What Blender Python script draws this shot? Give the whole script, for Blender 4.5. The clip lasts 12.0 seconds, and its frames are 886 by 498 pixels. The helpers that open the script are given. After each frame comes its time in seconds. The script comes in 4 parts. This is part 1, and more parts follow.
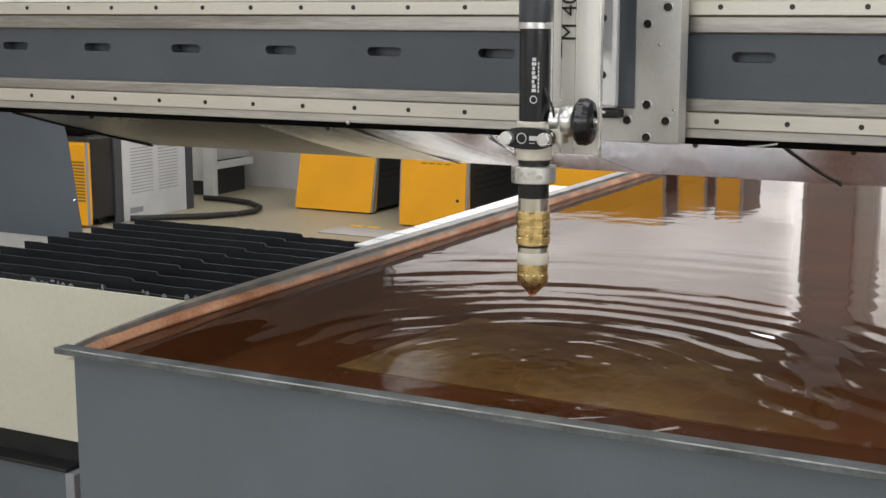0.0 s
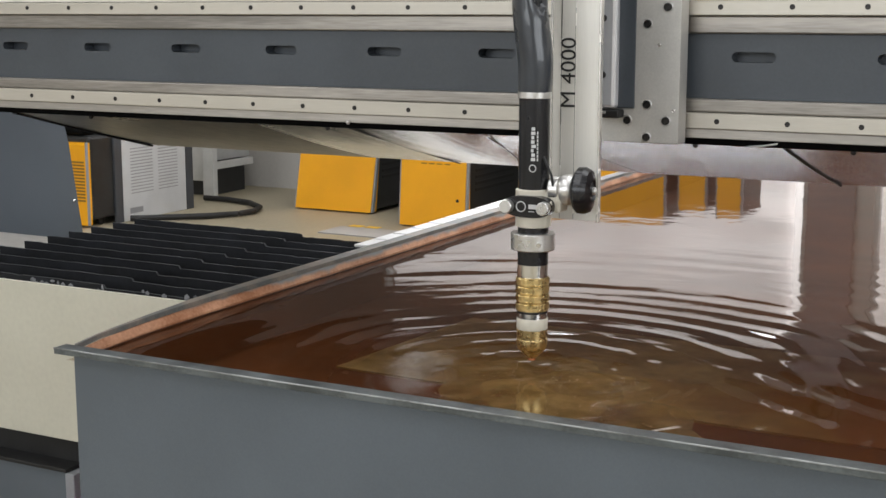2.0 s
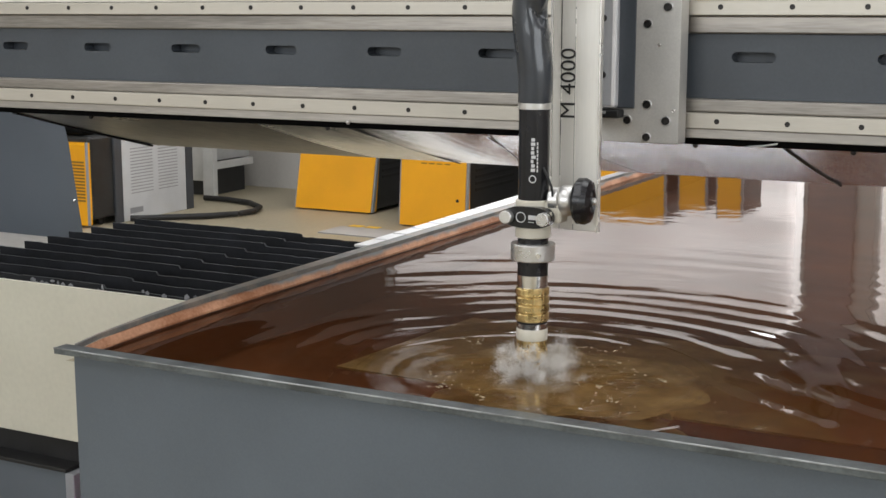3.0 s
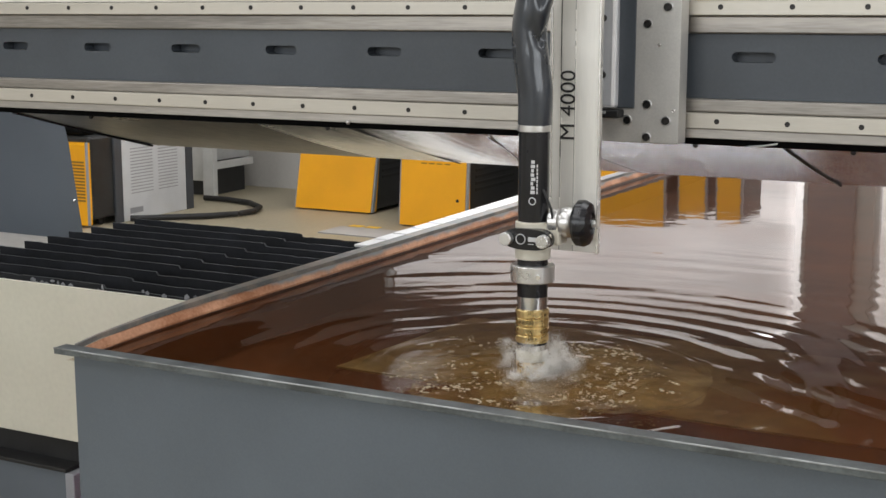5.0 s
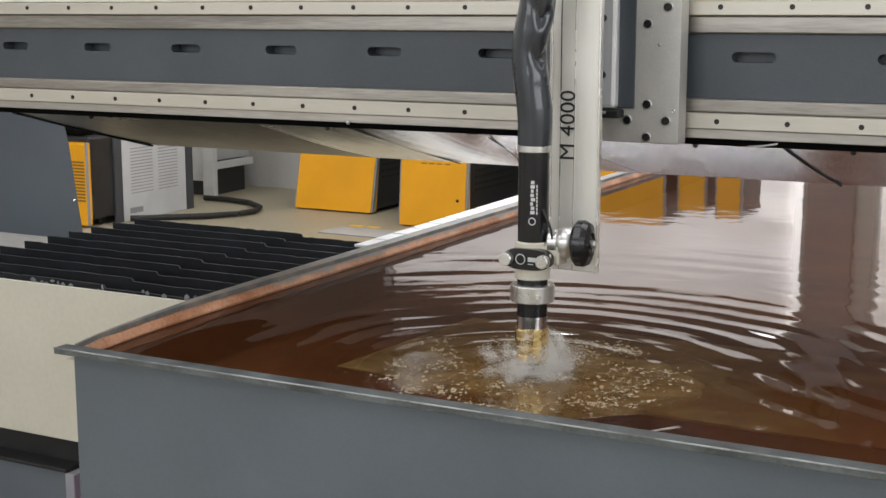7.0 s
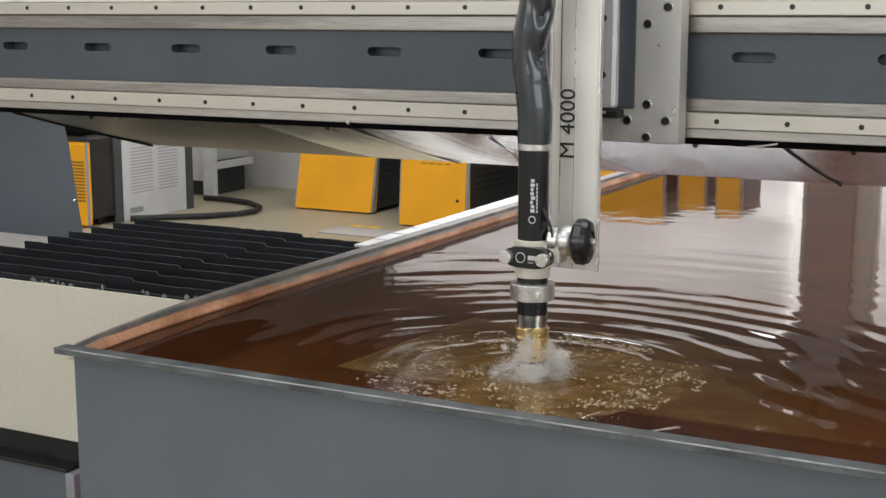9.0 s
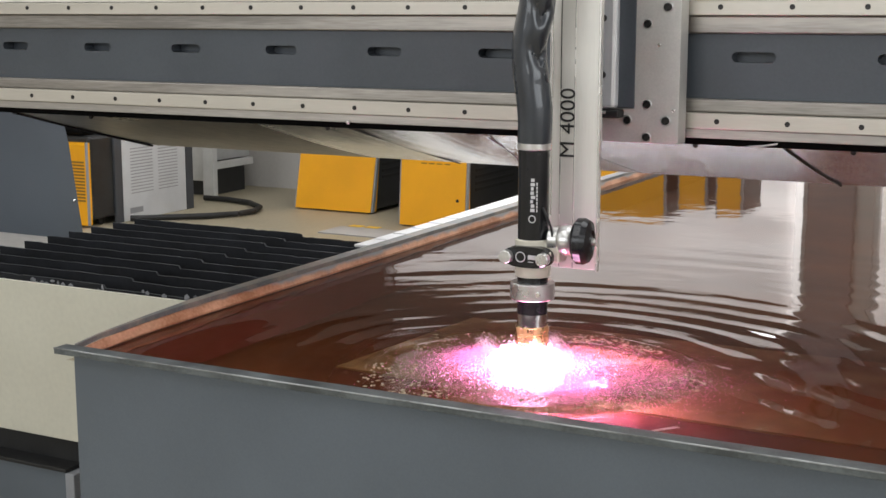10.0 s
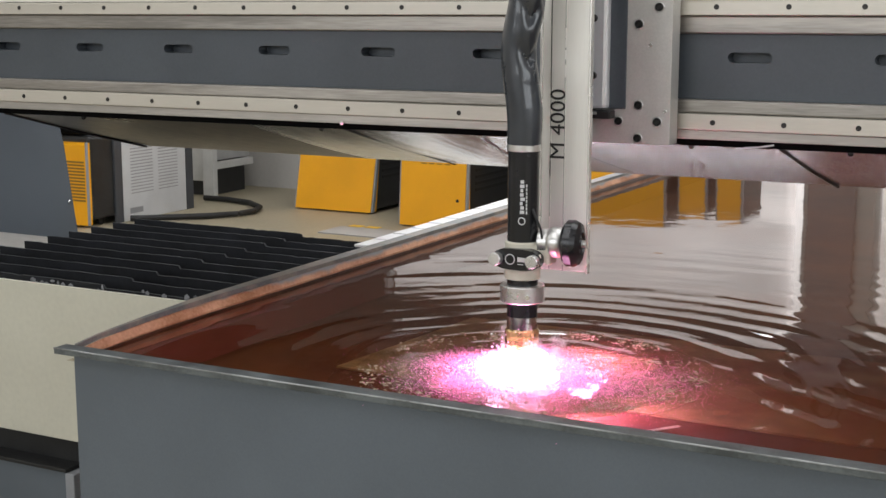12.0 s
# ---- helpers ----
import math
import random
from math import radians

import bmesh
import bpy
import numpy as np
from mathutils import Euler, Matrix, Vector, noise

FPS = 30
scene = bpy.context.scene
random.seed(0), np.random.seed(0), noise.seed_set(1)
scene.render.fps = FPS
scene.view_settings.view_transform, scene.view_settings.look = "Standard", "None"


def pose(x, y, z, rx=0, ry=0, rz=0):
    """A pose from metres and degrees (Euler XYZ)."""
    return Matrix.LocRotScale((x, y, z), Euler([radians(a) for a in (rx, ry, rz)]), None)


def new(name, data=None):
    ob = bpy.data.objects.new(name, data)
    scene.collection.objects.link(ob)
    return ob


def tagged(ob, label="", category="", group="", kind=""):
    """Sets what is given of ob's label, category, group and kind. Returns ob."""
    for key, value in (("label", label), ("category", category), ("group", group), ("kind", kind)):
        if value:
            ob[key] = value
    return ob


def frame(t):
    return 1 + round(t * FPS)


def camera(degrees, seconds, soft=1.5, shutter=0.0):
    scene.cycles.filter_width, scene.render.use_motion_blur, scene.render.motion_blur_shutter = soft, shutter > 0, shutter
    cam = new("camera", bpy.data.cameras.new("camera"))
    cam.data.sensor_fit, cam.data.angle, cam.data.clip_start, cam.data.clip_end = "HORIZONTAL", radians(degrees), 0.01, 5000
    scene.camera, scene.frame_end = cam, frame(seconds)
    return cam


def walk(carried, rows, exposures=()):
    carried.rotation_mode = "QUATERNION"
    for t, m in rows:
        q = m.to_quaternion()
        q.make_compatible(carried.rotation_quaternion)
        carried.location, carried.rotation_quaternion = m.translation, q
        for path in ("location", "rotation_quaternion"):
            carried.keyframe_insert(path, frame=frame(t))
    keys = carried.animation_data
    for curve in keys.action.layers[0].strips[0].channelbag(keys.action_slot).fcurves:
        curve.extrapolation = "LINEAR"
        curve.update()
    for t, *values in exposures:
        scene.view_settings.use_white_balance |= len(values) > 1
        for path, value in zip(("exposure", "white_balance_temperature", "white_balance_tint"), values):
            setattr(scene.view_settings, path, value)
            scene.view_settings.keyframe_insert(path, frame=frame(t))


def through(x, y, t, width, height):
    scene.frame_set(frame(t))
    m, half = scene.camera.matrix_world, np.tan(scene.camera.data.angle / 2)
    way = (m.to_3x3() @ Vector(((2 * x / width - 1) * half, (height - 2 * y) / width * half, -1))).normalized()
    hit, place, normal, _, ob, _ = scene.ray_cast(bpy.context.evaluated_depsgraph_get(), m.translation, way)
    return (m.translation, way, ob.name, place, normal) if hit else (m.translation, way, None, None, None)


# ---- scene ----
cam = camera(36.18, 12.0, soft=1.5)
EYE = pose(0, 0, 1.47, 90 - 9.97, 0, 27.7)
walk(cam, [(0, EYE), (12, EYE)], exposures=[(0, 0.13), (8.9, 0.13), (9.3, 0.12), (10.5, 0.02), (12, -0.02)])

# ---- light: a hall lit by roof lights and high windows ----
world = bpy.data.worlds.new("hall_sky")
scene.world = world
world.use_nodes = True
sky = world.node_tree.nodes.new("ShaderNodeTexSky")
sky.sky_type, sky.sun_disc, sky.sun_elevation, sky.sun_rotation = "NISHITA", False, radians(40), radians(140)
world.node_tree.links.new(sky.outputs[0], world.node_tree.nodes["Background"].inputs[0])
world.node_tree.nodes["Background"].inputs[1].default_value = 0.1


def area_lamp(name, m, w, h, watts, colour=(1, 1, 1)):
    data = bpy.data.lights.new(name, "AREA")
    data.shape, data.size, data.size_y, data.energy, data.color = "RECTANGLE", w, h, watts, colour
    ob = new(name, data)
    ob.matrix_world = m
    return ob


for i, x in enumerate((-7.0, -3.0, 1.0, 5.0)):
    area_lamp("roof_light_lamp", pose(x, 2.0, 6.25, 0, 0, 0), 1.2, 13.0, 172, (0.97, 0.98, 1.0))
area_lamp("window_lamp", pose(6.9, -3.2, 3.0, 0, 90, 0), 2.6, 7.0, 205, (0.9, 0.95, 1.0))
# Added unseen fill for the beam front; the south wall has no window.
area_lamp("front_fill_lamp", pose(-3.6, -6.9, 3.2, 90, 0, 0), 9.0, 2.6, 235, (0.9, 0.95, 1.0))


# ---- materials ----
def material(name, base, rough=0.5, metal=0.0, spread=0.12, scale=8.0, grain=120.0, bump=0.05, second=None, stretch=(1, 1, 1),
             rough_spread=0.12, patch=0.5, coat=0.0):
    mat = bpy.data.materials.new(name)
    mat.use_nodes = True
    nt = mat.node_tree
    bsdf = nt.nodes["Principled BSDF"]
    co = nt.nodes.new("ShaderNodeTexCoord")
    mp = nt.nodes.new("ShaderNodeMapping")
    mp.inputs["Scale"].default_value = stretch
    nt.links.new(co.outputs["Object"], mp.inputs[0])
    big, fine = nt.nodes.new("ShaderNodeTexNoise"), nt.nodes.new("ShaderNodeTexNoise")
    big.inputs["Scale"].default_value, big.inputs["Detail"].default_value = scale, 6
    fine.inputs["Scale"].default_value, fine.inputs["Detail"].default_value = grain, 3
    for n in (big, fine):
        nt.links.new(mp.outputs[0], n.inputs["Vector"])
    add = nt.nodes.new("ShaderNodeMath")
    add.operation = "MULTIPLY_ADD"
    nt.links.new(fine.outputs[0], add.inputs[0])
    add.inputs[1].default_value = 0.35
    nt.links.new(big.outputs[0], add.inputs[2])
    ramp = nt.nodes.new("ShaderNodeValToRGB")
    low = [c * (1 - spread) for c in base]
    high = second or [min(1, c * (1 + spread)) for c in base]
    ramp.color_ramp.elements[0].position, ramp.color_ramp.elements[1].position = 0.68 - patch * 0.3, 0.68 + patch * 0.3
    ramp.color_ramp.elements[0].color, ramp.color_ramp.elements[1].color = (*low, 1), (*high, 1)
    nt.links.new(add.outputs[0], ramp.inputs[0])
    nt.links.new(ramp.outputs[0], bsdf.inputs["Base Color"])
    rr = nt.nodes.new("ShaderNodeMapRange")
    rr.inputs["To Min"].default_value, rr.inputs["To Max"].default_value = max(0.02, rough - rough_spread), min(1, rough + rough_spread)
    nt.links.new(big.outputs[0], rr.inputs[0])
    nt.links.new(rr.outputs[0], bsdf.inputs["Roughness"])
    bsdf.inputs["Metallic"].default_value = metal
    bsdf.inputs["Coat Weight"].default_value = coat
    if bump:
        bp = nt.nodes.new("ShaderNodeBump")
        bp.inputs["Strength"].default_value, bp.inputs["Distance"].default_value = bump, 0.002
        nt.links.new(add.outputs[0], bp.inputs["Height"])
        nt.links.new(bp.outputs[0], bsdf.inputs["Normal"])
    return mat


def glow(name, colour, strength):
    mat = bpy.data.materials.new(name)
    mat.use_nodes = True
    b = mat.node_tree.nodes["Principled BSDF"]
    b.inputs["Base Color"].default_value = (*colour, 1)
    b.inputs["Emission Color"].default_value = (*colour, 1)
    b.inputs["Emission Strength"].default_value = strength
    return mat


PAINT = material("grey_blue_paint", (0.108, 0.128, 0.15), 0.42, spread=0.08, scale=3, grain=300, bump=0.02)
BEAM_PAINT = material("beam_paint", (0.062, 0.072, 0.085), 0.4, spread=0.12, scale=4, grain=200, bump=0.02)
RIM_STEEL = material("rim_painted_steel", (0.10, 0.112, 0.115), 0.36, 0.2, spread=0.4, scale=14, grain=160, bump=0.08)
SIDE_RIM = material("bare_side_rim_steel", (0.2, 0.21, 0.205), 0.5, 0.1, spread=0.35, scale=14, grain=160, bump=0.1, second=(0.27, 0.23, 0.19))
RAIL = material("ground_rail_steel", (0.56, 0.525, 0.46), 0.38, 0.55, spread=0.06, scale=5, grain=250, bump=0.015, stretch=(0.2, 1, 3))
PAD = material("milled_pad_steel", (0.35, 0.325, 0.295), 0.36, 0.75, spread=0.3, scale=6, grain=90, bump=0.03, stretch=(0.25, 1, 4))
LIP = material("dull_lip_steel", (0.48, 0.45, 0.41), 0.42, 0.55, spread=0.2, scale=8, grain=120, stretch=(0.2, 1, 3))
EDGE_HIGHLIGHT = material("rim_edge_highlight", (0.3, 0.31, 0.31), 0.4, 0.3, spread=0.5, scale=10, grain=60, stretch=(1, 1, 1))
PLATE = material("carriage_plate_steel", (0.56, 0.545, 0.515), 0.42, 0.4, spread=0.1, scale=9, grain=260, bump=0.03)
ALU = material("anodised_aluminium", (0.8, 0.775, 0.72), 0.4, 0.35, spread=0.05, scale=7, grain=220, bump=0.02, stretch=(3, 3, 0.15))
ALU_EDGE = material("bright_edge_aluminium", (0.9, 0.88, 0.84), 0.25, 0.7, spread=0.05)
CHROME = material("polished_steel", (0.8, 0.79, 0.77), 0.16, 1.0, spread=0.06, scale=20, bump=0.01, rough_spread=0.06)
SILVER = material("satin_silver", (0.72, 0.71, 0.69), 0.3, 0.85, spread=0.08, scale=30, grain=300, bump=0.02)
RAIL_WHITE = material("bright_lift_rail", (0.9, 0.9, 0.92), 0.22, 0.5, spread=0.04, scale=10, bump=0.01)
BRASS = material("knurled_brass", (0.76, 0.57, 0.26), 0.28, 0.95, spread=0.22, scale=60, grain=400, bump=0.06)
COPPER = material("copper_tip", (0.75, 0.32, 0.17), 0.35, 0.9, spread=0.2, scale=80)
BLACK = material("gloss_black_tube", (0.012, 0.012, 0.014), 0.22, spread=0.2, scale=20, bump=0.01, rough_spread=0.06)
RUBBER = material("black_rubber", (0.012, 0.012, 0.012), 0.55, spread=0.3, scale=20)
VOID = material("matt_black_void", (0.004, 0.004, 0.004), 0.95, spread=0.2)
VOID.node_tree.nodes["Principled BSDF"].inputs["Specular IOR Level"].default_value = 0.05
LEATHER = material("black_sleeve", (0.026, 0.031, 0.039), 0.3, spread=0.2, scale=12, grain=500, bump=0.06, coat=0.6)
BOLT = material("black_bolt", (0.03, 0.028, 0.027), 0.35, 0.6, spread=0.3, scale=200)
CREAM = material("cream_ceramic", (0.66, 0.62, 0.52), 0.4, spread=0.05, scale=40)
WHITE = material("white_print", (0.6, 0.6, 0.6), 0.5, spread=0.03)
INK = material("black_print", (0.012, 0.012, 0.012), 0.5, spread=0.05)
# SKIRT and SKIRT_FAN hold sky and cover-strip reflections partly in their base colours.
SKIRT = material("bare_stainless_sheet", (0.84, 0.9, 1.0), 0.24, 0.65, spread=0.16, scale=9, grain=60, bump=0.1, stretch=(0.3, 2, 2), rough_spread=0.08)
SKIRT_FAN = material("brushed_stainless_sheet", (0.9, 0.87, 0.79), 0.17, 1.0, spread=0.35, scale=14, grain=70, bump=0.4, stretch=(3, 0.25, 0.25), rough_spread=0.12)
SKIRT_DULL = material("dark_stainless_sheet", (0.40, 0.36, 0.29), 0.3, 1.0, spread=0.3, scale=5, grain=70, bump=0.3, stretch=(0.5, 0.4, 1), rough_spread=0.12)
RUST = material("orange_rust", (0.50, 0.21, 0.10), 0.8, spread=0.3, scale=9, grain=140, bump=0.3, second=(0.62, 0.33, 0.2))
DULL_WALL = material("dull_stained_wall", (0.17, 0.12, 0.09), 0.6, spread=0.35, scale=9, grain=120, bump=0.2, second=(0.26, 0.16, 0.1))
RUSTY_RIM = material("rust_bitten_rim", (0.3, 0.17, 0.11), 0.7, spread=0.3, scale=18, grain=140, bump=0.3, second=(0.3, 0.28, 0.26))
WET_RUST = material("wet_waterline_rust", (0.06, 0.02, 0.008), 0.35, spread=0.4, scale=30, grain=200, bump=0.4)
SEDIMENT = material("brown_tank_bed", (0.105, 0.034, 0.009), 0.9, spread=0.3, scale=3, grain=30, bump=0.3, second=(0.16, 0.055, 0.016))
PLATE_BED = material("submerged_steel_sheet", (0.37, 0.27, 0.11), 0.7, spread=0.3, scale=7, grain=40, bump=0.1, second=(0.5, 0.38, 0.17))


def patchy_sheet(mat, other):
    """Rust takes over from the bare olive sheet towards +x, with a ragged border."""
    nt = mat.node_tree
    bsdf = nt.nodes["Principled BSDF"]
    first = bsdf.inputs["Base Color"].links[0].from_socket
    co, sep, no = nt.nodes.new("ShaderNodeTexCoord"), nt.nodes.new("ShaderNodeSeparateXYZ"), nt.nodes.new("ShaderNodeTexNoise")
    no.inputs["Scale"].default_value, no.inputs["Detail"].default_value = 5, 6
    nt.links.new(co.outputs["Object"], sep.inputs[0])
    nt.links.new(co.outputs["Object"], no.inputs["Vector"])
    add, mr, mix = nt.nodes.new("ShaderNodeMath"), nt.nodes.new("ShaderNodeMapRange"), nt.nodes.new("ShaderNodeMixRGB")
    add.operation = "ADD"
    nt.links.new(sep.outputs[0], add.inputs[0])
    nt.links.new(no.outputs[0], add.inputs[1])
    mr.inputs["From Min"].default_value, mr.inputs["From Max"].default_value = -0.25, 0.12
    nt.links.new(add.outputs[0], mr.inputs[0])
    nt.links.new(mr.outputs[0], mix.inputs[0])
    nt.links.new(first, mix.inputs[1])
    mix.inputs[2].default_value = (*other, 1)
    nt.links.new(mix.outputs[0], bsdf.inputs["Base Color"])


patchy_sheet(PLATE_BED, (0.2, 0.075, 0.024))
SIDE_RUST = material("rust_streaked_wall", (0.50, 0.21, 0.10), 0.75, spread=0.3, scale=9, grain=140, bump=0.3, second=(0.62, 0.33, 0.2))


def worn_wall(mat, steel, umber):
    """Bare grey steel keeps its paint high up on the wall, rust creeps up from the water, darker brown lies below it.
    """
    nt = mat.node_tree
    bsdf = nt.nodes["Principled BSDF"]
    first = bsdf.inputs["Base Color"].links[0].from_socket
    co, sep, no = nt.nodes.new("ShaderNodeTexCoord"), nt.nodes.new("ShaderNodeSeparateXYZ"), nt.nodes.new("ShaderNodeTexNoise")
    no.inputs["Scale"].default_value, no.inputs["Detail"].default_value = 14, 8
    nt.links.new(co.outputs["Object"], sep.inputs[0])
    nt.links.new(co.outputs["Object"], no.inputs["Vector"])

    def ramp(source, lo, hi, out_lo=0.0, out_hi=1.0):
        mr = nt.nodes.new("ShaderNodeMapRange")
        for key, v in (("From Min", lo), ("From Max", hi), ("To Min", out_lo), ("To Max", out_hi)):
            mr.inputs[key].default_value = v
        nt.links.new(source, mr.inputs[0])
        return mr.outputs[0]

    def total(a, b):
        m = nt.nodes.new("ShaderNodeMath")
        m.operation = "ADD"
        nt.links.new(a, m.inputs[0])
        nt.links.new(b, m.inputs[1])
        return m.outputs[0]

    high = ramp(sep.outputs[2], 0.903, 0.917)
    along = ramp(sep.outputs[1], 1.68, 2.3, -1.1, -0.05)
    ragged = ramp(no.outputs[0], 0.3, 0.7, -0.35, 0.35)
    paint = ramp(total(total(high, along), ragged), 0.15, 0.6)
    # Below the waterline a height ramp blends the wall to darker brown.
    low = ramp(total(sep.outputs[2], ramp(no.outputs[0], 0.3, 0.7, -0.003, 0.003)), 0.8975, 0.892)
    for fac, colour in ((paint, steel), (low, umber)):
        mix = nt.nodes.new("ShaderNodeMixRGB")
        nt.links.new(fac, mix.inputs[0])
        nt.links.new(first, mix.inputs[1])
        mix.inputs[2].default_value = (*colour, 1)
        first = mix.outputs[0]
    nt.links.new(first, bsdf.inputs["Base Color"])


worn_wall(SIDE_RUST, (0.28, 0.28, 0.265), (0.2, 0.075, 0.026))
SLAT = material("charred_slat_steel", (0.010, 0.011, 0.014), 0.75, 0.1, spread=0.5, scale=12, grain=90, bump=0.3)
DUST = material("pale_dross", (0.2, 0.2, 0.21), 0.9, spread=0.4, scale=60, bump=0.4)
SHEET = material("white_enamel_sheet", (0.62, 0.6, 0.5), 0.35, spread=0.06, scale=2, grain=80, bump=0.02)
YELLOW = material("signal_yellow_paint", (0.9, 0.41, 0.002), 0.5, spread=0.05, scale=3, grain=200, bump=0.02)
CHARCOAL = material("charcoal_casing", (0.02, 0.021, 0.022), 0.5, spread=0.25, scale=10)
CASE_GREY = material("grey_trim", (0.3, 0.31, 0.33), 0.45, spread=0.08)
POST = material("slate_post", (0.06, 0.065, 0.075), 0.5, spread=0.1)
CASE_WHITE = material("light_grey_panel", (0.57, 0.59, 0.61), 0.5, spread=0.05, scale=6)
FLOOR = material("screed_floor", (0.36, 0.315, 0.22), 0.5, spread=0.12, scale=0.8, grain=40, bump=0.03)
WALL = material("hall_wall", (0.55, 0.53, 0.5), 0.8, spread=0.06, scale=0.6, grain=30)
DARK_WALL = material("dark_hall_door", (0.29, 0.25, 0.25), 0.6, spread=0.15, scale=1)
DEEP_WALL = material("dark_wall_panel", (0.13, 0.10, 0.08), 0.6, spread=0.2, scale=1)
CEIL = material("hall_ceiling", (0.22, 0.21, 0.2), 0.8, spread=0.05, scale=0.5)
BENCH = material("white_bench_paint", (0.6, 0.6, 0.58), 0.5, spread=0.06)
BENCH_GREY = material("bench_back_panel", (0.4, 0.4, 0.39), 0.6, spread=0.08)
PRINT = material("faded_print", (0.25, 0.14, 0.02), 0.6, spread=0.1)
MARK = material("yellow_floor_tape", (0.8, 0.5, 0.04), 0.6, spread=0.1)
STRIP = material("bright_cover_strip", (0.82, 0.82, 0.82), 0.35, 0.2, spread=0.08, scale=10)
FOAM = material("beige_foam", (0.46, 0.38, 0.25), 0.25, spread=0.25, scale=90, bump=0.2)
SPRAY = material("white_spray", (0.9, 0.87, 0.82), 0.5, spread=0.05, scale=60, bump=0)
DAYSKY = glow("sky_beyond_glass", (0.93, 0.96, 1.0), 10.0)
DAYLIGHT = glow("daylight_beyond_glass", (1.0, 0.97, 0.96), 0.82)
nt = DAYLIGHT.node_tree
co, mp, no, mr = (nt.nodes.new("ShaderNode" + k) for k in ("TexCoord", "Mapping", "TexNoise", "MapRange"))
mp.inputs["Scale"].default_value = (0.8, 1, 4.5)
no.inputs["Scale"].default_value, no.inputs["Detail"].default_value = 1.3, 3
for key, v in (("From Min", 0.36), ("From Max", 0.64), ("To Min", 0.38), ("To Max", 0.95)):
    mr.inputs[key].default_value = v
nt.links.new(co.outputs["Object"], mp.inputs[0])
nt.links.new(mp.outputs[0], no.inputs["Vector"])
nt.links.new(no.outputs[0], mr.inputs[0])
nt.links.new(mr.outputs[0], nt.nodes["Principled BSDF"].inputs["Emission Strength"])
SLITLIGHT = glow("daylight_beyond_slit", (1.0, 0.97, 0.96), 1.6)
PLASMA_CORE = glow("plasma_core", (1.0, 0.55, 0.85), 15)
PLASMA_WHITE = glow("plasma_sheath", (1.0, 0.5, 0.82), 2.0)
PLASMA_HOT = glow("plasma_hot", (0.95, 0.3, 0.8), 270)
PLASMA_PINK = glow("plasma_pink", (1.0, 0.28, 0.62), 1.1)


def scattering(mat, share_through):
    """Light passes through the thin cloud from below as well."""
    nt = mat.node_tree
    bsdf = nt.nodes["Principled BSDF"]
    thin, mix, clear, mix2 = (nt.nodes.new("Shader" + k) for k in ("NodeBsdfTranslucent", "NodeMixShader", "NodeBsdfTransparent", "NodeMixShader"))
    nt.links.new(bsdf.inputs["Base Color"].links[0].from_socket, thin.inputs[0])
    mix.inputs[0].default_value = share_through
    nt.links.new(bsdf.outputs[0], mix.inputs[1])
    nt.links.new(thin.outputs[0], mix.inputs[2])
    alpha = bsdf.inputs["Alpha"].links[0]
    source = alpha.from_socket
    nt.links.remove(alpha)
    nt.links.new(source, mix2.inputs[0])
    nt.links.new(clear.outputs[0], mix2.inputs[1])
    nt.links.new(mix.outputs[0], mix2.inputs[2])
    nt.links.new(mix2.outputs[0], nt.nodes["Material Output"].inputs[0])


def wispy(mat, scale, low, high):
    """Holes and thin places in a cloud of gas or spray."""
    nt = mat.node_tree
    co, no, mr = nt.nodes.new("ShaderNodeTexCoord"), nt.nodes.new("ShaderNodeTexNoise"), nt.nodes.new("ShaderNodeMapRange")
    no.inputs["Scale"].default_value, no.inputs["Detail"].default_value = scale, 5
    mr.inputs["From Min"].default_value, mr.inputs["From Max"].default_value = low, high
    nt.links.new(co.outputs["Object"], no.inputs["Vector"])
    nt.links.new(no.outputs[0], mr.inputs[0])
    nt.links.new(mr.outputs[0], nt.nodes["Principled BSDF"].inputs["Alpha"])


CLOUD = material("fine_bubble_cloud", (0.72, 0.60, 0.33), 0.6, spread=0.15, scale=20, bump=0.1)
wispy(CLOUD, 9, 0.25, 0.72)
CLOUD.node_tree.nodes["Principled BSDF"].inputs["Specular IOR Level"].default_value = 0
scattering(CLOUD, 0.5)
PLASMA_PINK.cycles.emission_sampling = "NONE"
PLASMA_WHITE.cycles.emission_sampling = "NONE"



